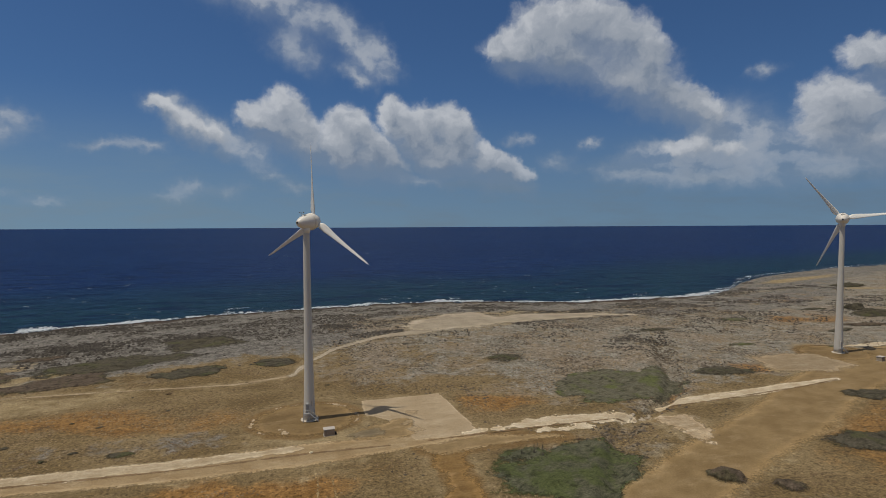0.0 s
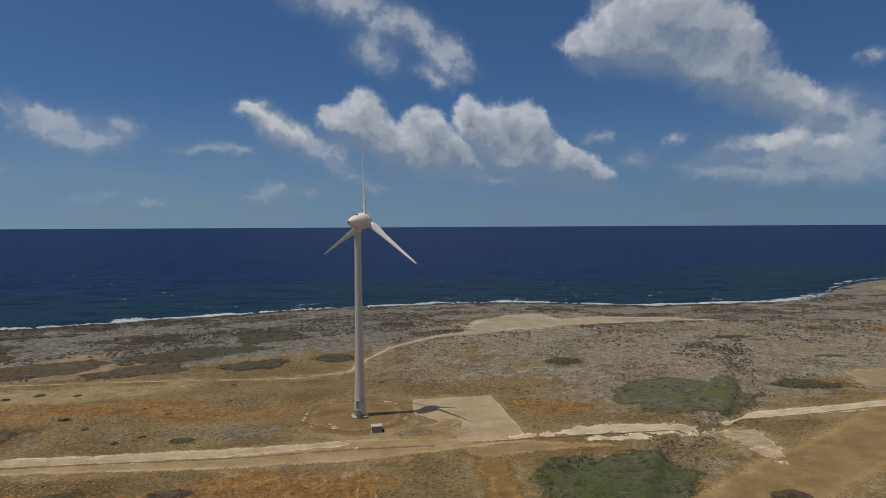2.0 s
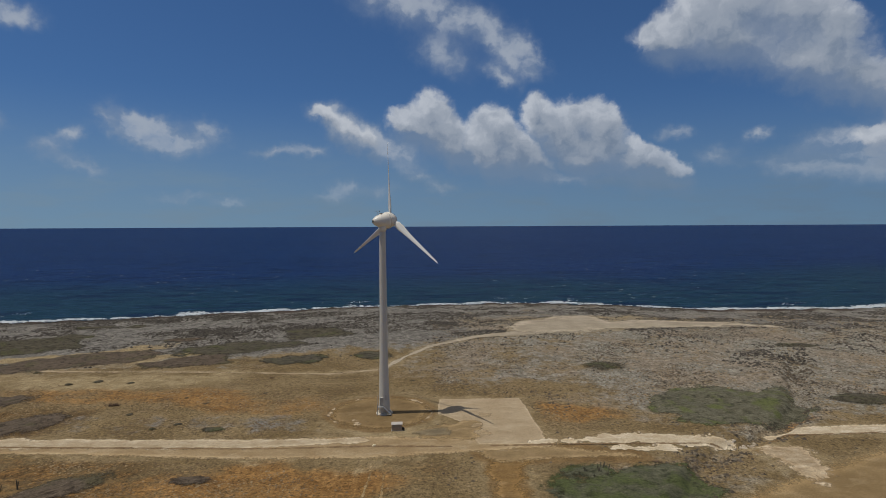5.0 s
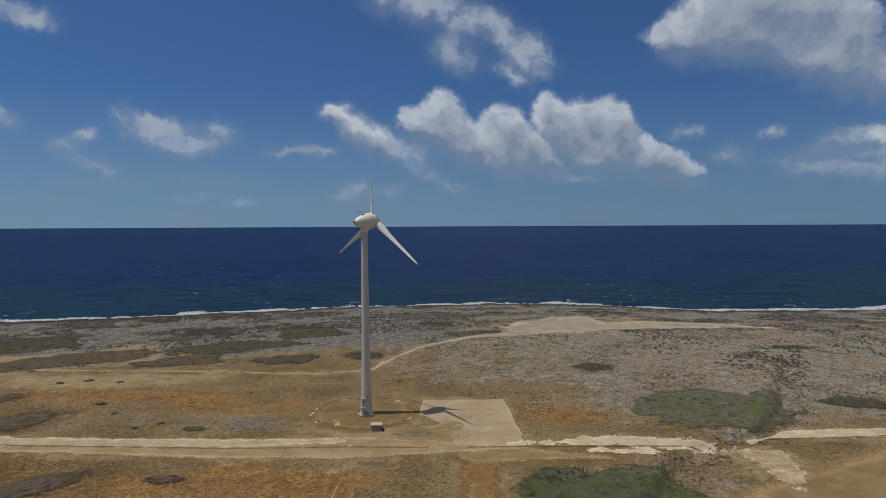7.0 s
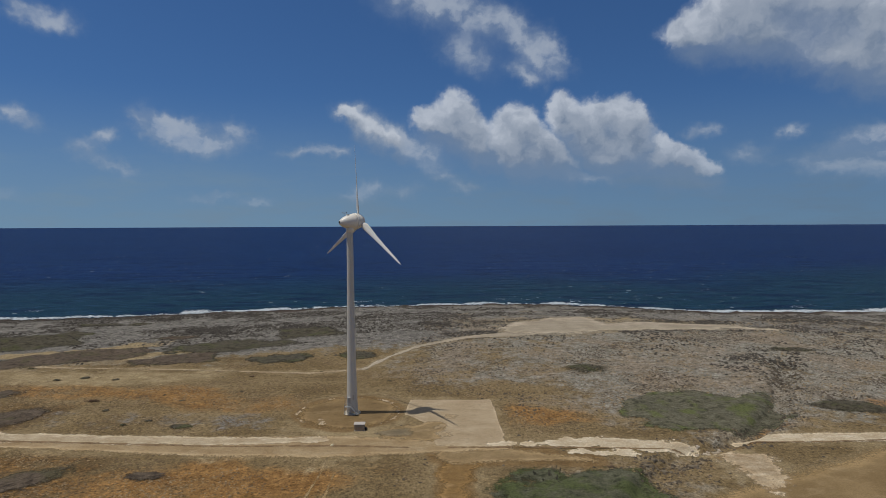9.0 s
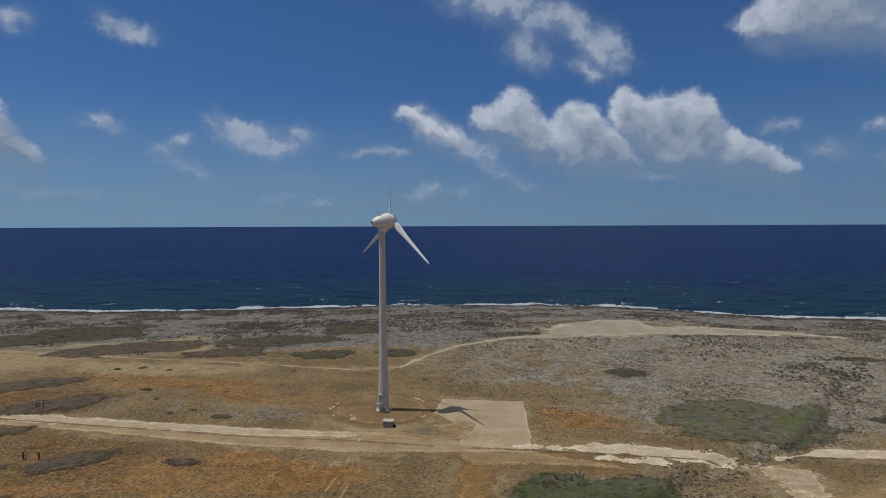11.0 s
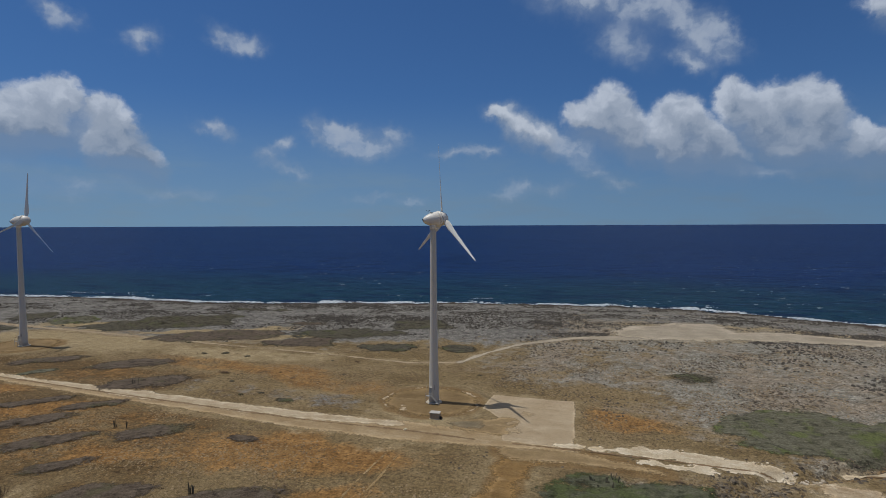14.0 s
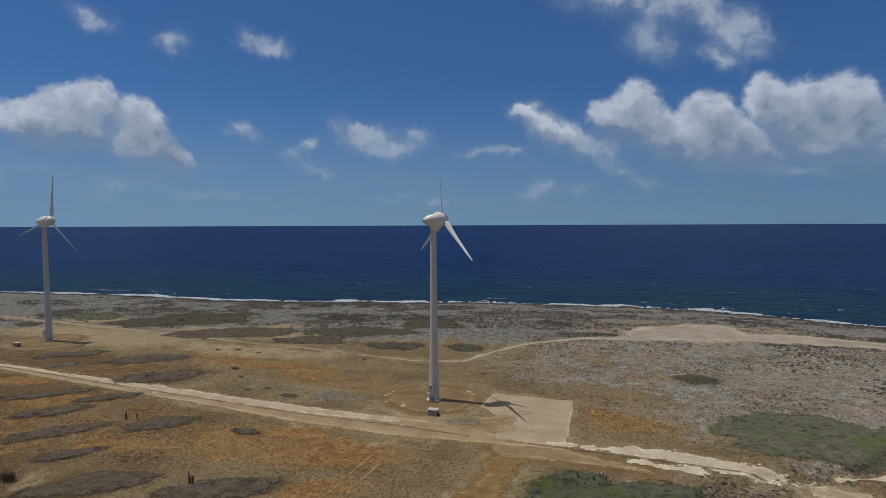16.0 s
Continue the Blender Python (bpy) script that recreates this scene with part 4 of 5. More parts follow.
sheet("road_foot", lambda x, y: along(FOOT_TRACK[:6], x, y, FOOT_TRACK_W[:6]), (-330, 10, 185, 222), 0.7, M_TRACK, 0.06, "faint worn track across the sandy flat", "track", 0.9, 5, 16, 0.9)
sheet("road_shore", lambda x, y: along(FOOT_TRACK[5:], x, y, FOOT_TRACK_W[5:]), (-4, 96, 192, 280), 0.7, M_SANDY, 0.07, "pale sandy track curving towards the shore", "track", 0.9, 5, 36, 0.9)
sheet("sand_flat", lambda x, y: inside(SAND_FLAT, x, y) + 1.5, (40, 212, 244, 322), 0.9, M_SANDY, 0.08, "bare pale sand flat near the shore", "sand", 9.0, 16, 17, 5.0)
sheet("rut_west", lambda x, y: along([(-330, 140), (-150, 137.2), (-93, 133.2), (-50, 131), (-21, 129.6), (5, 130.2), (24, 129.2)], x, y) - 0.32, (-300, 26, 126, 142), 0.35, M_RUT, 0.14, "narrow dark rut along the graded track", "rut", 0.35, 2, 18, 0.25)
sheet("rut_east", lambda x, y: along([(34, 129.3), (50, 129.6), (70, 129.4), (90, 128.6)], x, y) - 0.3, (32, 92, 126, 132), 0.35, M_RUT, 0.14, "narrow dark rut below the caliche backfill", "rut", 0.35, 2, 19, 0.25)
sheet("brown_verge", lambda x, y: along([(36, 125.5), (50, 125), (66, 123)], x, y, [4.5, 3.0, 1.0]), (28, 70, 116, 131), 0.5, M_STAIN, 0.075, "brown dirt verge below the backfill", "verge", 1.2, 4, 21, 1.8)
for k, line in enumerate(([(5.2, 92), (5.4, 106), (6.2, 121)], [(8.8, 92), (9.2, 106), (8.8, 120)])):
    sheet("wheel_mark_%d" % (k + 1), lambda x, y, line=line: along(line, x, y) - 0.14, (2, 12, 90, 124), 0.25, M_OCHRE, 0.07, "faint pale wheel mark on rusty earth", "wheel mark", 0.5, 4, 22 + k, 0.3)
for k, (px, py, pr) in enumerate(((33.6, 150, 1.3), (31.5, 142.5, 1.0), (33, 137.5, 1.2))):
    sheet("pad_stain_%d" % (k + 1), lambda x, y, px=px, py=py, pr=pr: np.hypot((x - px) / 1.4, y - py) - pr, (px - 4, px + 4, py - 4, py + 4), 0.3, M_SPILL, 0.13, "faint brown stain on the crane pad", "stain", 1.7, 2, 30 + k, 1.0)
sheet("yard_rim", lambda x, y: np.abs(np.hypot(x - 5, (y - 153.8) * 1.12) - 14.4) - 0.1 + 0.6 * smooth(150, 140, y), (-14, 26, 136, 172), 0.35, M_SCRAPE, 0.09, "thin pale rim of scraped stone round the yard", "rim", 1.5, 2, 40, 0.5)
sheet("caliche_back", lambda x, y: along([(227, 175), (246, 173.5), (275, 174)], x, y, [0.8, 2.2, 1.4]), (222, 280, 168, 180), 0.6, M_PALE, 0.09, "pale caliche strip behind the far turbine", "backfill", 1.0, 4, 41)
sheet("rut_far", lambda x, y: along([(106, 132.8), (130, 133.6), (160, 136), (180, 138.6)], x, y) - 0.28, (104, 182, 130, 141), 0.4, M_RUT, 0.14, "narrow dark rut below the far backfill", "rut", 0.35, 2, 20, 0.25)


# ---- wind turbines ----
HUB_HEIGHT, ROTOR_RADIUS = 54.6, 21.6


def blade_mesh():
    """One blade along +z, its leading edge towards +x, its back towards +y."""
    stations = [(0.9, 0.95, 0.92, 0), (1.6, 1.0, 0.9, 0), (2.4, 1.5, 0.8, 14), (3.4, 2.05, 0.66, 15), (5.0, 2.0, 0.5, 12), (8.0, 1.40, 0.33, 9),
                (11.0, 1.08, 0.26, 6), (14.0, 0.86, 0.20, 3.5), (17.0, 0.68, 0.16, 2), (19.5, 0.52, 0.13, 1), (21.0, 0.38, 0.10, 0), (21.6, 0.14, 0.05, 0)]
    bm = bmesh.new()
    rings, sides = [], 16
    for r, chord, thick, twist in stations:
        rolled = (thick / chord) > 0.8
        ring = []
        for k in range(sides):
            a = 2 * math.pi * k / sides
            u = math.cos(a)
            shape = 1.0 if rolled else (0.55 + 0.45 * u)
            x = chord * (0.5 * u - (0.0 if rolled else 0.17))
            y = 0.5 * thick * math.sin(a) * shape
            c, s = math.cos(radians(twist)), math.sin(radians(twist))
            bend = 0.12 * max(0, (r - 19.5) / 2.1) ** 2
            ring.append(bm.verts.new((x * c - y * s, x * s + y * c + bend, r)))
        rings.append(ring)
    for a, b in zip(rings, rings[1:]):
        for k in range(sides):
            bm.faces.new((a[k], a[(k + 1) % sides], b[(k + 1) % sides], b[k]))
    bm.faces.new(rings[0][::-1])
    bm.faces.new(rings[-1])
    return bm


def wind_turbine(x, y, heading, phase, label):
    """heading: where the rotor faces, degrees clockwise from +y. phase: first blade's lean from upright."""
    root = tagged(new("wind_turbine"), label, "wind turbine", "row of wind turbines")
    root.matrix_world = pose(x, y, level(x, y))
    top = HUB_HEIGHT - 2.0
    bm = turned(bmesh.new(), [(1.62, 0.25), (1.58, 2), (1.42, 7), (1.22, 15), (1.07, 27), (0.97, 40), (0.90, top - 1.2), (0.90, top)], 40)
    tower = part("tower", bm, M_TOWER, root, "tapered pale grey steel tower", True)
    for z, r in ((15, 1.24), (33, 1.04)):
        part("flange", turned(bmesh.new(), [(r - 0.05, z - 0.07), (r + 0.012, z - 0.06), (r + 0.012, z + 0.06), (r - 0.05, z + 0.07)], 40), M_TOWER, tower)
    part("plinth", turned(bmesh.new(), [(2.4, -0.6), (2.4, 0.12), (2.25, 0.26), (1.5, 0.30)], 40), M_CONCRETE, root, "round concrete plinth")
    # door on the landing, facing the track
    door = bmesh.new()
    box(door, -0.95, -0.12, -1.66, -1.42, 2.6, 4.75, 0.05)
    door_ob = part("door", door, M_DOOR, tower, "grey steel tower door")
    rim = bmesh.new()
    box(rim, -1.05, -0.95, -1.72, -1.3, 2.5, 4.9, 0.02)
    box(rim, -0.12, -0.02, -1.72, -1.3, 2.5, 4.9, 0.02)
    box(rim, -1.05, -0.02, -1.72, -1.3, 4.78, 4.9, 0.02)
    part("door_surround", rim, M_TOWER, tower)
    part("vent", box(bmesh.new(), 0.45, 0.72, -1.58, -1.2, 4.2, 5.6, 0.03), M_DOOR, tower)
    stair = new("access_stair")
    under(root, stair, "galvanised outside stair with handrails up to the door")
    part("landing", box(bmesh.new(), -1.75, 0.05, -2.75, -1.5, 2.42, 2.5, 0.01), M_STEEL, stair)
    for side in (-2.72, -1.92):
        part("stringer", rod(bmesh.new(), (-0.1, side, 2.42), (2.15, side, 0.3), 0.07), M_STEEL, stair)
        part("handrail", rod(bmesh.new(), (-0.1, side, 3.45), (2.2, side, 1.3), 0.05), M_CONCRETE, stair)
    for k in range(10):
        part("tread", box(bmesh.new(), 0.02 + 0.21 * k, 0.26 + 0.21 * k, -2.7, -1.95, 2.25 - 0.2 * k, 2.29 - 0.2 * k), M_STEEL, stair)
    for px, py, z0, z1 in ((-1.7, -2.7, 0.2, 3.5), (-0.1, -2.72, 0.2, 3.45), (-1.7, -1.55, 0.2, 5.6), (2.2, -2.72, 0.1, 1.3), (2.2, -1.92, 0.1, 1.3)):
        part("post", rod(bmesh.new(), (px, py, z0), (px, py, z1), 0.06), M_STEEL, stair)
    part("rail", rod(bmesh.new(), (-1.7, -2.7, 3.48), (-0.1, -2.72, 3.45), 0.045), M_STEEL, stair)
    # the egg: tail cone, generator ring, hub; +y is the way it faces
    face = pose(0, 0, 0, 0, 0, -heading) @ Matrix.Translation((0, 0, HUB_HEIGHT)) @ pose(0, 0, 0, -86, 0, 0)
    tail = [(0.10, -3.35), (0.42, -3.28), (0.72, -3.05), (1.12, -2.5), (1.52, -1.7), (1.85, -0.8), (2.10, 0.2), (2.22, 1.0), (2.24, 1.42)]
    nacelle = part("nacelle", turned(bmesh.new(), tail, 40, face), M_WHITE, root, "egg-shaped white nacelle with a pointed tail", True)
    part("tail_port", rod(bmesh.new(), face @ Vector((0.06, -0.12, -3.42)), face @ Vector((0.06, -0.12, -3.1)), 0.30, 0.30, 16), M_SHADED, nacelle)
    part("generator_ring", turned(bmesh.new(), [(2.16, 1.44), (2.34, 1.50), (2.36, 2.1), (2.2, 2.16)], 40, face), M_WHITE, nacelle, "", True)
    part("neck", turned(bmesh.new(), [(0.96, HUB_HEIGHT - 3.0), (1.05, HUB_HEIGHT - 2.3), (1.3, HUB_HEIGHT - 1.4)], 32), M_WHITE, nacelle, "", True)
    part("hatch", box(bmesh.new(), -0.55, 0.55, -0.5, 0.7, 0, 0.1, 0.03), M_CONCRETE, nacelle).matrix_basis = face @ pose(0, -1.95, -0.3, 80, 0, 0)
    mast = part("sensor_mast", rod(bmesh.new(), (0, 0, 0), (0, 0, 1.5), 0.04, 0.03), M_STEEL, nacelle)
    mast.matrix_basis = Matrix.Translation(face @ Vector((0, -1.45, -1.5)))
    part("sensor_arm", rod(bmesh.new(), (-0.5, 0, 1.1), (0.5, 0, 1.1), 0.03), M_STEEL, mast)
    part("wind_vane", box(bmesh.new(), 0.38, 0.62, -0.03, 0.03, 1.1, 1.45, 0.01), M_STEEL, mast)
    part("wind_cup", rod(bmesh.new(), (-0.5, 0, 1.1), (-0.5, 0, 1.4), 0.07, 0.1), M_STEEL, mast)
    spinner = turned(bmesh.new(), [(2.02, 2.2), (2.08, 2.5), (1.98, 3.2), (1.66, 3.9), (1.15, 4.45), (0.55, 4.78), (0.12, 4.88)], 40, face)
    hub = part("hub", spinner, M_WHITE, root, "rounded white rotor hub", True)
    data = None
    for k in range(3):
        if data is None:
            blade = part("blade", blade_mesh(), M_BLADE, root, "slender white rotor blade", True)
            data = blade.data
        else:
            blade = under(root, new("blade", data), "slender white rotor blade")
        blade.matrix_basis = face @ Matrix.Translation((0, 0, 2.95)) @ pose(0, 0, 0, 90, 0, 0) @ pose(0, 0, 0, 0, phase + 120 * k, 0) @ pose(0, 0, 0, 0, 0, -30)
    return root


wind_turbine(*TURBINES[0], 47, 2, "white three-bladed wind turbine on a bare earth yard")
wind_turbine(*TURBINES[1], 52, -37, "white three-bladed wind turbine beside the ochre dirt road")
wind_turbine(*TURBINES[2], 70, -13, "white three-bladed wind turbine on the sandy flat")


# ---- transformer kiosks ----
def kiosk(x, y, turn, label):
    root = tagged(new("transformer_kiosk"), label, "kiosk", "turbine kiosks")
    root.matrix_world = pose(x, y, level(x, y), 0, 0, turn) @ Matrix.Diagonal((0.82, 0.82, 0.82, 1))
    part("footing", box(bmesh.new(), -1.75, 1.75, -1.2, 1.2, -0.4, 0.14, 0.03), M_CONCRETE, root)
    part("body", box(bmesh.new(), -1.6, 1.6, -1.05, 1.05, 0.14, 1.95, 0.02), M_KIOSK, root, "grey kiosk walls")
    part("roof", box(bmesh.new(), -1.78, 1.78, -1.25, 1.25, 1.97, 2.16, 0.04), M_ROOF, root, "flat pale overhanging roof slab")
    for k in range(3):
        x0 = -1.5 + 1.02 * k
        leaf = part("door", box(bmesh.new(), x0, x0 + 0.95, -1.1, -1.052, 0.25, 1.85, 0.01), M_KIOSK_DOOR, root)
        for j in range(5):
            part("louvre", box(bmesh.new(), x0 + 0.12, x0 + 0.83, -1.125, -1.102, 1.2 + 0.1 * j, 1.26 + 0.1 * j), M_KIOSK, leaf)
        part("handle", box(bmesh.new(), x0 + 0.82, x0 + 0.87, -1.16, -1.102, 0.85, 1.08, 0.01), M_STEEL, leaf)
    part("switch_box", box(bmesh.new(), 1.64, 2.25, -0.6, 0.1, 0.0, 0.85, 0.03), M_SHADED, root, "small dark switch cabinet")
    return root


kiosk(10.3, 140.6, 2, "small grey transformer kiosk with a pale flat roof")
kiosk(-191, 162.5, -4, "small grey transformer kiosk beside the yard")
kiosk(220, 152.5, 10, "small grey transformer kiosk by the dirt road")


# ---- scrub ----
def scrub(cx, cy, rx, ry, lean, tall, leaf, label, thick=1.0, seed=0):
    """A wind-clipped mat of scrub: litter below, thousands of small leaf clumps above."""
    rng = np.random.default_rng(1000 + seed)
    root = tagged(new("scrub_patch"), label, "scrub", "scrub patches")
    root.matrix_world = pose(cx, cy, level(cx, cy))
    base = level(cx, cy)
    c, s = math.cos(radians(lean)), math.sin(radians(lean))

    def depth(x, y):
        u, v = (x - cx) * c + (y - cy) * s, -(x - cx) * s + (y - cy) * c
        return 1 - np.hypot(u / rx, v / ry) + 0.95 * rough(x, y, 0.5 * min(rx, ry) + 2.5, 5, 100 + seed)

    n = int(min(30000 if leaf == M_LUSH else 12000, 14.0 * thick * math.pi * rx * ry))
    reach = 1.3 * max(rx, ry)
    x, y = rng.uniform(cx - reach, cx + reach, n * 2), rng.uniform(cy - reach, cy + reach, n * 2)
    d = depth(x, y)
    keep = (d > 0) & (rough(x, y, 3.0, 3, 130 + seed) > -0.16 - 0.25 * np.minimum(d, 0.6)) & (rng.uniform(0, 1, len(x)) < 0.10 + 1.6 * d)
    x, y, d = x[keep], y[keep], d[keep]

    def hump(x, y, d):
        return tall * 0.85 * smooth(0.0, 0.55, d) * (0.75 + 1.6 * rough(x, y, 4.2, 4, 150 + seed))

    z = height(x, y) - base + 0.03 + np.maximum(hump(x, y, d), 0) * rng.uniform(0.92, 1.12, len(x))
    size = rng.uniform(0.05, 0.13, len(x))
    verts = []
    turn = radians(lean) + rng.normal(0, 0.5, len(x))
    for k in range(2):
        a = turn + k * 1.3
        tilt = rng.uniform(1.1, 2.0, len(x))
        ux, uy = np.cos(a) * size * 1.5, np.sin(a) * size * 1.5
        wx, wy, wz = -np.sin(a) * np.sin(tilt) * size, np.cos(a) * np.sin(tilt) * size, np.cos(tilt) * size * 0.8
        quad = [np.stack([x - cx + p * ux + q * wx, y - cy + p * uy + q * wy, z + q * wz], 1) for p, q in ((-1, -0.6), (0.9, -0.8), (0.5, 1.0), (-0.7, 0.8))]
        verts.append(np.stack(quad, 1))
    verts = np.stack(verts, 1).reshape(-1, 3) + rng.normal(0, 0.03, (len(x) * 8, 3))
    ob = new("foliage", mesh_from("foliage", verts, np.arange(len(x) * 8).reshape(-1, 4), leaf))
    tagged(under(root, ob), kind="stuff")
    step = max(0.35, min(rx, ry) / 18)
    gx, gy = np.meshgrid(np.arange(cx - reach, cx + reach, step), np.arange(cy - reach, cy + reach, step))
    e = depth(gx, gy)
    ids = np.arange(gx.size).reshape(gx.shape)
    quads = np.stack([ids[:-1, :-1], ids[:-1, 1:], ids[1:, 1:], ids[1:, :-1]], -1).reshape(-1, 4)
    quads = quads[(e.ravel()[quads] > -0.06).any(1)]
    if len(quads):
        used, back = np.unique(quads, return_inverse=True)
        vx, vy, ve = gx.ravel()[used], gy.ravel()[used], e.ravel()[used]
        vz = height(vx, vy) - base + 0.08 + np.maximum(hump(vx, vy, np.maximum(ve, 0)), 0)
        frill = min(0.5, max(0.12, 2.4 / min(rx, ry)))
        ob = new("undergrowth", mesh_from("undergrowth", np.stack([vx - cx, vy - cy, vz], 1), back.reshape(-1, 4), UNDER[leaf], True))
        store(ob.data, "fade", np.clip((frill - ve) / (frill + 0.06), 0, 1) if thick > 0.45 else np.clip((0.75 - ve) / 0.81, 0.35, 1))
        under(root, ob, "close twiggy undergrowth")
    return root


GREEN, OLIVE, DRY = "low mat of green wind-clipped scrub", "low mat of dull olive scrub", "low mat of dry grey-brown scrub"
scrub(107, 157, 25, 15, 8, 0.8, M_GREEN, "large low mat of green scrub beside the gully", 1.0, 1)
scrub(59, 105, 19, 12, 18, 0.9, M_LUSH, "large green scrub mat below the graded track", 1.3, 2)
scrub(54, 114.5, 7, 4.5, 0, 0.6, M_LUSH, "green scrub round a clump of column cacti", 1.2, 42)
scrub(151, 159, 11, 6, -10, 0.6, M_OLIVE, OLIVE, 1, 3)
scrub(84, 200, 9, 8, 0, 0.3, M_OLIVE, "sparse olive scrub on stony ground", 0.4, 4)
scrub(178, 228, 13, 5, 0, 0.3, M_OLIVE, "sparse olive scrub on stony ground", 0.3, 5)
scrub(-170, 238, 36, 19, 30, 2.0, M_OLIVE, "broad dark olive scrub mat on the shore flat", 0.7, 6)
scrub(-119, 217, 28, 13, 26, 0.7, M_DRY, DRY, 0.9, 7)
scrub(-74, 213, 17, 9.5, 20, 0.6, M_DRY, DRY, 1, 8)
scrub(-62, 236, 26, 12, 16, 0.6, M_OLIVE, OLIVE, 0.8, 9)
scrub(-33, 214, 13, 8, 10, 0.6, M_OLIVE, OLIVE, 1, 10)
scrub(-36, 266, 17, 12, 8, 0.5, M_OLIVE, OLIVE, 0.7, 11)
scrub(-4, 221, 9, 7, 0, 0.5, M_OLIVE, OLIVE, 0.8, 12)
scrub(-157, 293, 14, 5, 0, 0.6, M_OLIVE, OLIVE, 0.8, 13)
scrub(-135, 291, 7, 4, 0, 0.5, M_OLIVE, OLIVE, 0.8, 14)
scrub(-95, 252, 14, 4, 4, 0.5, M_DRY, DRY, 0.8, 15)
scrub(-222, 227, 14, 11, 0, 1.8, M_GREEN, GREEN, 0.9, 16)
scrub(-258, 232, 12, 12, 0, 0.7, M_OLIVE, OLIVE, 0.8, 17)
scrub(-240, 200, 8, 6, 0, 0.5, M_OLIVE, OLIVE, 0.8, 18)
scrub(-116, 164, 17, 7, 36, 0.5, M_DRY, DRY, 0.8, 19)
scrub(-94, 145, 15, 7, 34, 0.5, M_DRY, DRY, 0.7, 20)
scrub(-90, 124, 11, 4, 42, 0.5, M_DRY, DRY, 0.9, 21)
scrub(-111, 120, 13, 3.6, 46, 0.5, M_DRY, DRY, 0.9, 22)
scrub(-95, 109, 13, 5, 44, 0.6, M_DRY, DRY, 1.1, 23)
scrub(-77, 99, 14, 4.8, 44, 0.6, M_DRY, DRY, 1.1, 24)
scrub(-63, 89, 9, 3.6, 44, 0.6, M_DRY, DRY, 1.1, 25)
scrub(-58, 111, 11.5, 5, 36, 0.55, M_DRY, DRY, 1, 26)
scrub(-32, 114, 4.5, 2.3, 0, 0.4, M_DRY, "small dry scrub clump on rusty ground", 1.2, 27)
scrub(-43, 80, 14, 5.6, 38, 0.7, M_DRY, DRY, 1.2, 28)
scrub(-17, 86.5, 13.5, 5.4, 32, 0.7, M_DRY, DRY, 1.2, 29)
scrub(-154, 160, 15, 6, 40, 0.5, M_DRY, DRY, 0.8, 30)
scrub(-142, 145, 7, 3, 46, 0.5, M_GREEN, GREEN, 0.8, 31)
scrub(178, 123, 12, 6, -15, 0.8, M_OLIVE, OLIVE, 1, 32)
scrub(141, 96, 14, 7, -15, 0.8, M_OLIVE, OLIVE, 1, 33)
scrub(90, 92, 5, 3.6, 0, 1.5, M_DRY, "grey-brown thorn bush beside the ochre road", 1.4, 34)
scrub(99, 85, 3.6, 2.6, 0, 1.3, M_DRY, "grey-brown thorn bush beside the ochre road", 1.4, 35)
BUSH = "dark rounded bush on the headland flat"
scrub(332, 246, 7, 6, 0, 3.2, M_OLIVE, BUSH, 1.2, 36)
scrub(326, 229, 17, 9, -6, 2.4, M_OLIVE, "broad dark bush on the headland flat", 1.0, 37)
scrub(442, 334, 16, 9, 0, 2.6, M_OLIVE, BUSH, 1.0, 43)
scrub(288, 208, 15, 4, -4, 0.8, M_DRY, DRY, 1.0, 44)
scrub(262, 201, 9, 3, 0, 0.7, M_OLIVE, OLIVE, 1.0, 45)
scrub(236, 238, 9, 3.4, 0, 0.5, M_GREEN, GREEN, 0.8, 46)
scrub(308, 254, 13, 3, 0, 0.6, M_OLIVE, OLIVE, 0.8, 47)
scrub(227, 176, 5, 2.2, 0, 0.4, M_GREEN, GREEN, 1.0, 48)
scrub(191, 190, 7, 3, 0, 0.5, M_GREEN, GREEN, 0.8, 38)
scrub(-130, 104, 15, 4, 46, 0.6, M_DRY, DRY, 0.8, 39)
scrub(-112, 92, 13, 4, 46, 0.6, M_DRY, DRY, 0.9, 40)
scrub(-38, 142, 3.2, 1.6, 0, 0.3, M_OLIVE, "small olive scrub clump above the track", 1, 41)


small = "small tuft of dark scrub on open ground"
for k, (sx, sy, sr) in enumerate(((-123, 199, 3.0), (-102, 184, 2.6), (-94, 187, 3.2), (-82, 185, 2.2), (-46, 188, 1.6), (-13, 195, 1.3), (-33, 172, 1.5),
                                  (-49, 146, 2.2), (-48, 163, 2.2), (13, 184, 1.6), (23, 200, 1.5), (56, 214, 1.6), (-54, 143, 1.6), (-66, 154, 1.8), (-56, 168, 1.6))):
    scrub(sx, sy, sr * 0.62, sr * 0.34, 12, 0.5, M_OLIVE, small, 1.2, 60 + k)


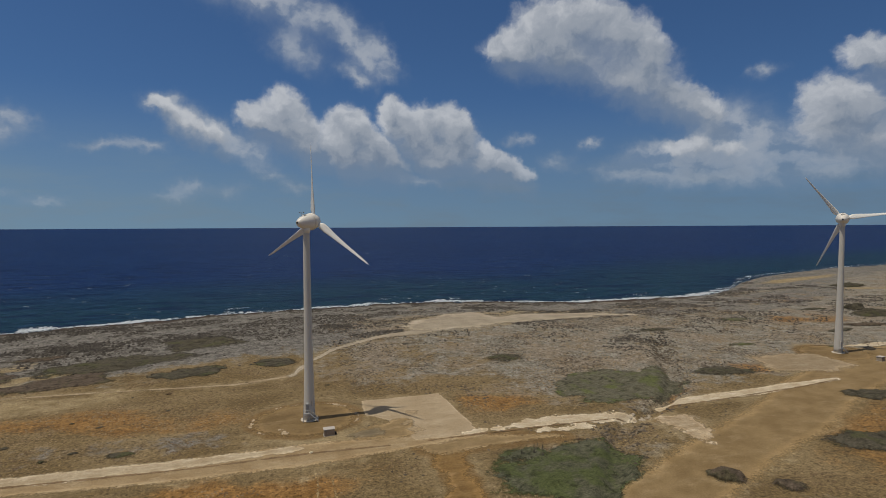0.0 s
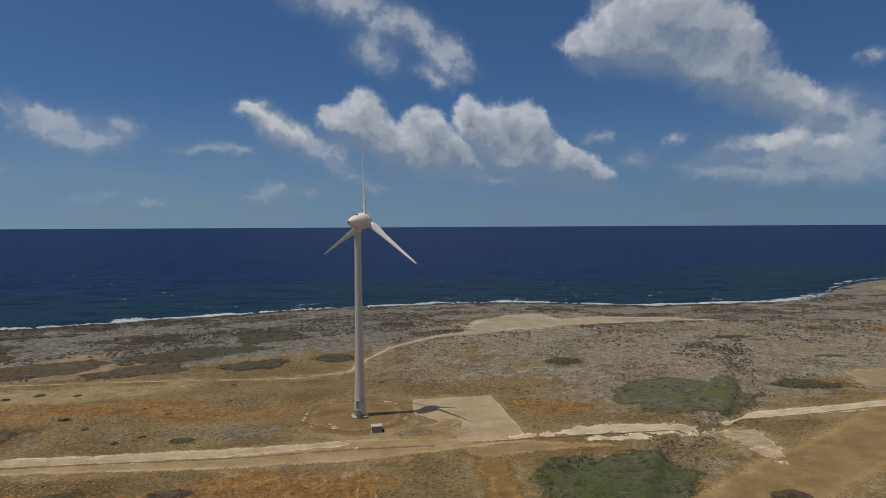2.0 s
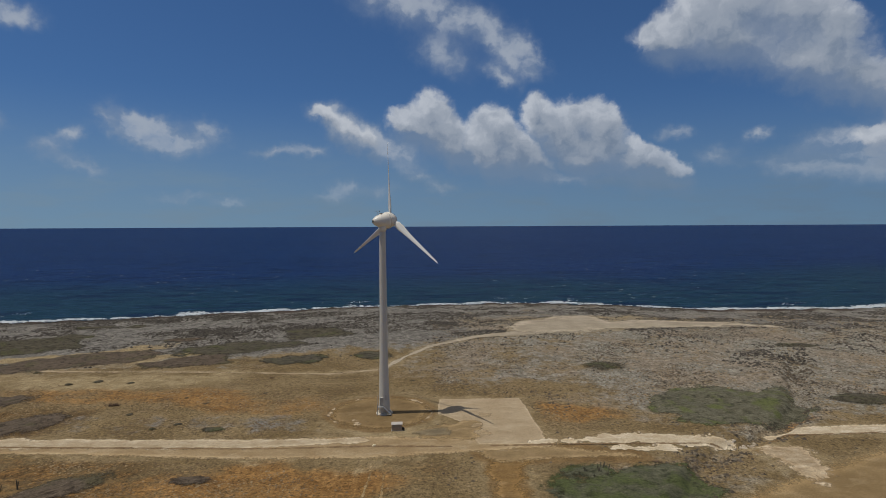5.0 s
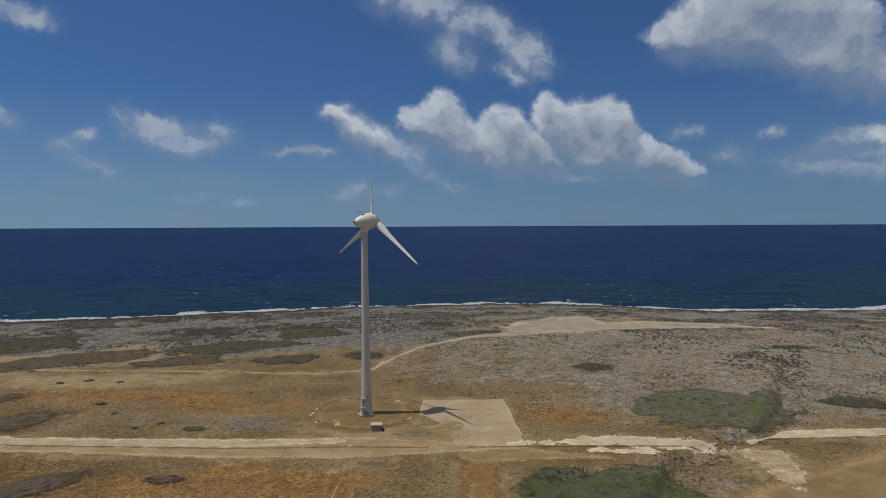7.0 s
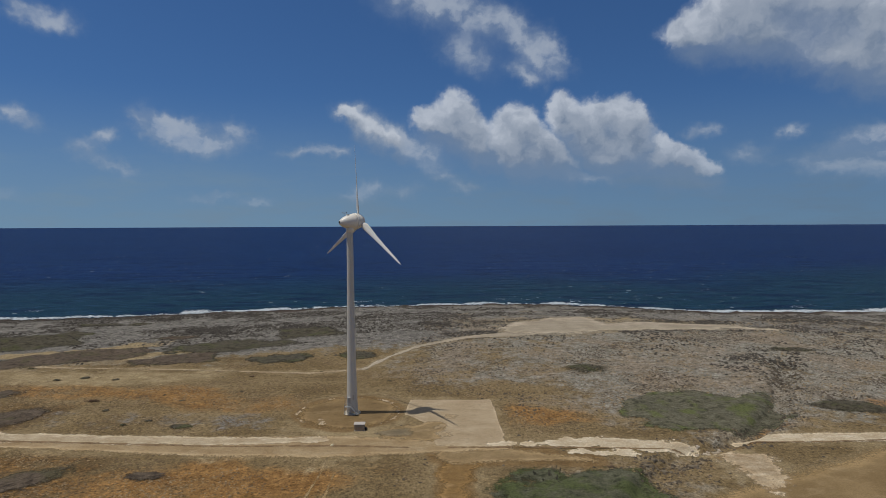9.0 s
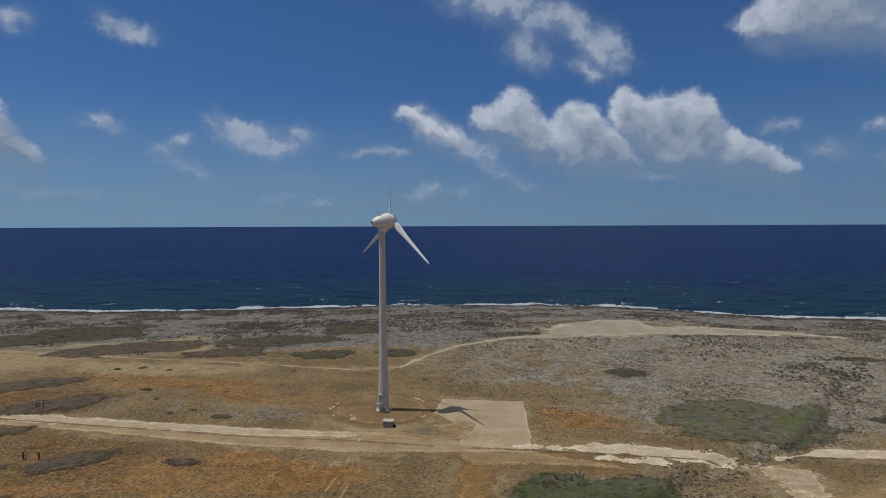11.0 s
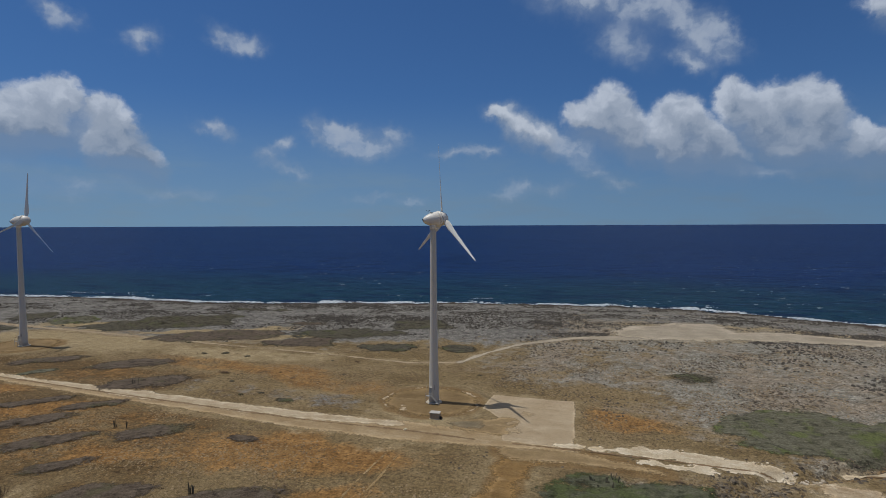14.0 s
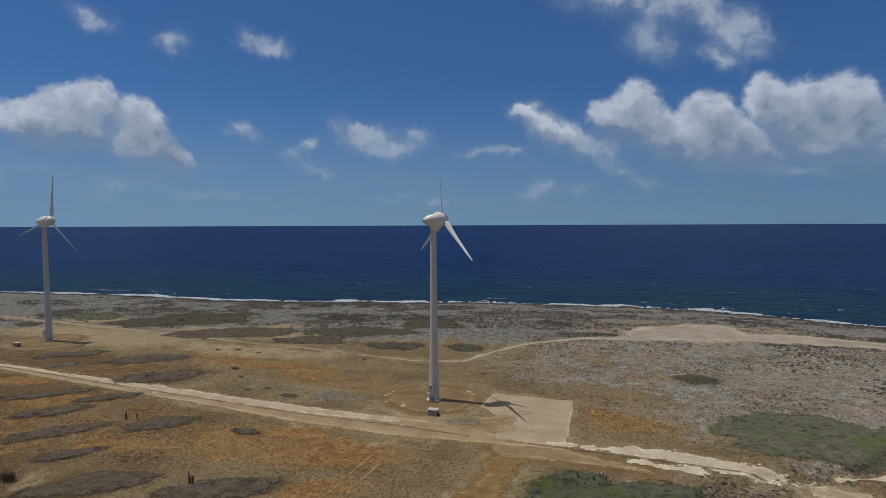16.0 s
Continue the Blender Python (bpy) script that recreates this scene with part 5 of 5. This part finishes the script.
# ---- cacti, dead brush, stones ----
def column_cactus(x, y, stems, tall, spread_out, label, seed):
    rng = random.Random(seed)
    root = tagged(new("column_cactus"), label, "cactus", "column cacti")
    root.matrix_world = pose(x, y, level(x, y) - 0.1)
    for _ in range(stems):
        a, d = rng.uniform(0, 6.28), spread_out * rng.random() ** 0.6
        bx, by = d * math.cos(a), d * math.sin(a)
        h, r = tall * rng.uniform(0.5, 1.0), rng.uniform(0.06, 0.10)
        lx, ly = rng.uniform(-0.25, 0.25), rng.uniform(-0.25, 0.25)
        bm = bmesh.new()
        rings, sides = [], 16
        for k in range(9):
            f = k / 8
            rr = r * (0.8 + 0.35 * math.sin(math.pi * min(1, f * 1.05))) * (0.35 if k == 8 else 1)
            cx, cy = bx + lx * f * f + 0.2 * d * f * math.cos(a), by + ly * f * f + 0.2 * d * f * math.sin(a)
            rings.append([bm.verts.new((cx + rr * (1 + 0.2 * (j % 2)) * math.cos(j * 0.3927), cy + rr * (1 + 0.2 * (j % 2)) * math.sin(j * 0.3927), h * f)) for j in range(sides)])
        for p, q in zip(rings, rings[1:]):
            for j in range(sides):
                bm.faces.new((p[j], p[(j + 1) % sides], q[(j + 1) % sides], q[j]))
        bm.faces.new(rings[-1])
        part("stem", bm, M_CACTUS, root)
    return root


column_cactus(55.3, 114.5, 16, 1.9, 2.9, "clump of dark ribbed column cacti in green scrub", 1)
column_cactus(-69, 111, 3, 2.6, 0.5, "lone dark column cactus above dry scrub", 2)
column_cactus(-65.5, 111, 2, 3.2, 0.3, "slim dark column cactus above dry scrub", 3)
column_cactus(-24.5, 87.5, 7, 2.6, 1.8, "clump of column cacti in dry scrub", 4)
column_cactus(-95, 143, 4, 2.4, 1.2, "small group of column cacti beside the track", 5)


def brush(x, y, wide, tall, twigs, label, seed):
    """Dead brush: a heap of bent twigs, each a part."""
    rng = random.Random(seed)
    root = tagged(new("dead_brush"), label, "brush", "dead brush")
    root.matrix_world = pose(x, y, level(x, y))
    for _ in range(twigs):
        ax, ay, a = rng.gauss(0, wide * 0.22), rng.gauss(0, wide * 0.12), rng.uniform(0, 6.28)
        h, run = tall * rng.uniform(0.4, 1.0), rng.uniform(0.2, 0.8)
        mx, my = ax + run * math.cos(a), ay + run * math.sin(a)
        knots = [(ax, ay, -0.05, 0.05), ((ax + mx) / 2, (ay + my) / 2, h * 0.45, 0.04), (mx, my, h * 0.72, 0.032),
                 (mx + rng.uniform(-0.4, 0.4), my + rng.uniform(-0.4, 0.4), h, 0.014)]
        bm = bmesh.new()
        rings = [[bm.verts.new((kx + r * math.cos(j * 1.2566), ky + r * math.sin(j * 1.2566), kz)) for j in range(5)] for kx, ky, kz, r in knots]
        for p, q in zip(rings, rings[1:]):
            for j in range(5):
                bm.faces.new((p[j], p[(j + 1) % 5], q[(j + 1) % 5], q[j]))
        bm.faces.new(rings[-1])
        part("twig", bm, M_TWIG, root)
    return root


brush(-75, 162, 4.2, 0.9, 80, "heap of dark dead brush on rusty ground", 1)
brush(-62, 76, 5.0, 2.2, 140, "bare reddish thorn bush with upright twigs", 2)
brush(-36, 189, 1.6, 0.6, 30, "small dark dead shrub on sandy ground", 3)
brush(70, 119, 2.0, 0.5, 30, "small dark dead shrub by the caliche", 4)


def boulder_mesh(seed, rx, ry, rz):
    bm = bmesh.new()
    bmesh.ops.create_icosphere(bm, subdivisions=2, radius=1.0)
    off = Vector((seed * 3.7, seed * 1.9, 0))
    for v in bm.verts:
        p = v.co.copy()
        k = 1 + 0.35 * noise.noise(p * 1.1 + off) + 0.15 * noise.noise(p * 2.7 + off)
        v.co = Vector((p.x * rx * k, p.y * ry * k, max(-0.3, p.z) * rz * k))
    return bm


def boulder(x, y, rx, ry, rz, mat, label, seed):
    ob = part("boulder", boulder_mesh(seed, rx, ry, rz), mat)
    ob.matrix_world = pose(x, y, level(x, y) + 0.05, 0, 0, seed * 47 % 360)
    return tagged(ob, label, "boulder", "boulders")


boulder(5.3, 130.4, 0.62, 0.42, 0.40, M_MARKER, "pale yellowish limestone block on the track's edge", 1)
rng_b = random.Random(12)
for k in range(16):
    gx, gy = 95 + rng_b.gauss(0, 1.9), 129.4 + rng_b.gauss(0, 1.2)
    r = rng_b.uniform(0.25, 0.62)
    boulder(gx, gy, r, r * 0.8, r * 0.75, M_PALEROCK if k % 3 else M_CORAL, "pale limestone boulder dumped in the gully", 20 + k)
for k in range(12):
    gx, gy = 84 + rng_b.gauss(0, 3.4), 120 + rng_b.gauss(0, 2.6)
    r = rng_b.uniform(0.3, 0.8)
    boulder(gx, gy, r, r * 0.8, r * 0.7, M_GULLY, "grey weathered boulder along the gully", 50 + k)


def rubble(name, n, bounds, weight, sizes, mat, label, seed, tries=5):
    """Loose stones past counting: small faceted lumps strewn where weight(x, y) is high."""
    rng = np.random.default_rng(seed)
    x0, x1, y0, y1 = bounds
    x, y = rng.uniform(x0, x1, n * tries), rng.uniform(y0, y1, n * tries)
    keep = (rng.uniform(0, 1, len(x)) < weight(x, y)) & (roadway(x, y) > 0.6) & (rng.uniform(0.15, 0.9, len(x)) > np.maximum(trodden(x, y), sandy(x, y) * (y < 200))) & (inland(x, y) > 5)
    x, y = x[keep][:n], y[keep][:n]
    n = len(x)
    r = sizes[0] + (sizes[1] - sizes[0]) * rng.uniform(0, 1, n) ** 3
    shape = np.array([(1, 0, 0), (0.3, 0.95, 0), (-0.8, 0.6, 0), (-0.8, -0.6, 0), (0.3, -0.95, 0), (0.1, 0.15, 0.6), (0.4, -0.25, 0.52)])
    tris = np.array([(0, 1, 6), (1, 5, 6), (1, 2, 5), (2, 3, 5), (3, 4, 5), (4, 6, 5), (4, 0, 6)])
    a = rng.uniform(0, 6.283, n)
    c, s = np.cos(a)[:, None], np.sin(a)[:, None]
    jig = shape[None] * rng.uniform(0.65, 1.35, (n, 7, 3)) * r[:, None, None]
    vx, vy = jig[..., 0] * c - jig[..., 1] * s, jig[..., 0] * s + jig[..., 1] * c
    verts = np.stack([x[:, None] + vx, y[:, None] + vy, height(x, y)[:, None] - 0.08 * r[:, None] + jig[..., 2]], -1)
    faces = (np.arange(n)[:, None, None] * 7 + tris[None]).reshape(-1, 3)
    ob = new(name, mesh_from(name, verts.reshape(-1, 3), faces, mat))
    return tagged(ob, label, "rubble", "", "stuff")


def clumped(x, y, size, seed, lo=-0.02, hi=0.16):
    return smooth(lo, hi, rough(x, y, size, 4, seed))


rubble("coast_rubble", 52000, (-330, 420, 200, 400), lambda x, y: smooth(170, 20, inland(x, y)) * (0.03 + clumped(0.5 * x + 0.2 * y, y - 0.15 * x, 13, 201, 0.0, 0.08)), (0.15, 0.95), M_LAVA, "dark coral and lava rubble strewn along the shore", 1)
rubble("rock_ledges", 14000, (-220, 260, 180, 345), lambda x, y: ridges(x, y) * (0.15 + clumped(x, y, 9, 251, -0.08)), (0.18, 0.95), M_LAVA, "dark broken rock ledges above the shore", 6, 30)
rubble("stony_belt", 30000, (20, 260, 110, 300), lambda x, y: (stony(x, y) * 0.7 + 0.1) * (0.10 + clumped(x, y, 14, 211)), (0.09, 0.55), M_ROCK, "dark stones strewn over the stony belt", 2)
rubble("pale_stony_belt", 20000, (20, 260, 100, 300), lambda x, y: (stony(x, y) * 0.7 + 0.1) * (0.15 + clumped(x, y, 10, 241)), (0.10, 0.42), M_EARTHSTONE, "grey stones strewn over the stony belt", 7)
rubble("gully_rubble", 3000, (60, 165, 90, 210), lambda x, y: smooth(9, 1, along(GULLY, x, y)), (0.12, 0.5), M_GULLY, "grey rubble lining the gully", 3)
rubble("gully_rocks", 5000, (60, 175, 90, 235), lambda x, y: smooth(9, 1, along(GULLY, x, y)) * (0.25 + clumped(x, y, 8, 261)), (0.18, 0.8), M_ROCK, "dark rocks along the gully bed", 8)
rubble("field_stones", 34000, (-220, 60, 78, 215), lambda x, y: 0.05 + 0.95 * clumped(x, y, 16, 221, 0.0), (0.08, 0.36), M_EARTHSTONE, "small stones strewn over dry earth", 4)
rubble("dark_field_stones", 26000, (-220, 110, 78, 215), lambda x, y: 0.03 + 0.97 * clumped(x, y, 12, 231, 0.03), (0.08, 0.38), M_DARKSTONE, "small dark stones on dry earth", 5)
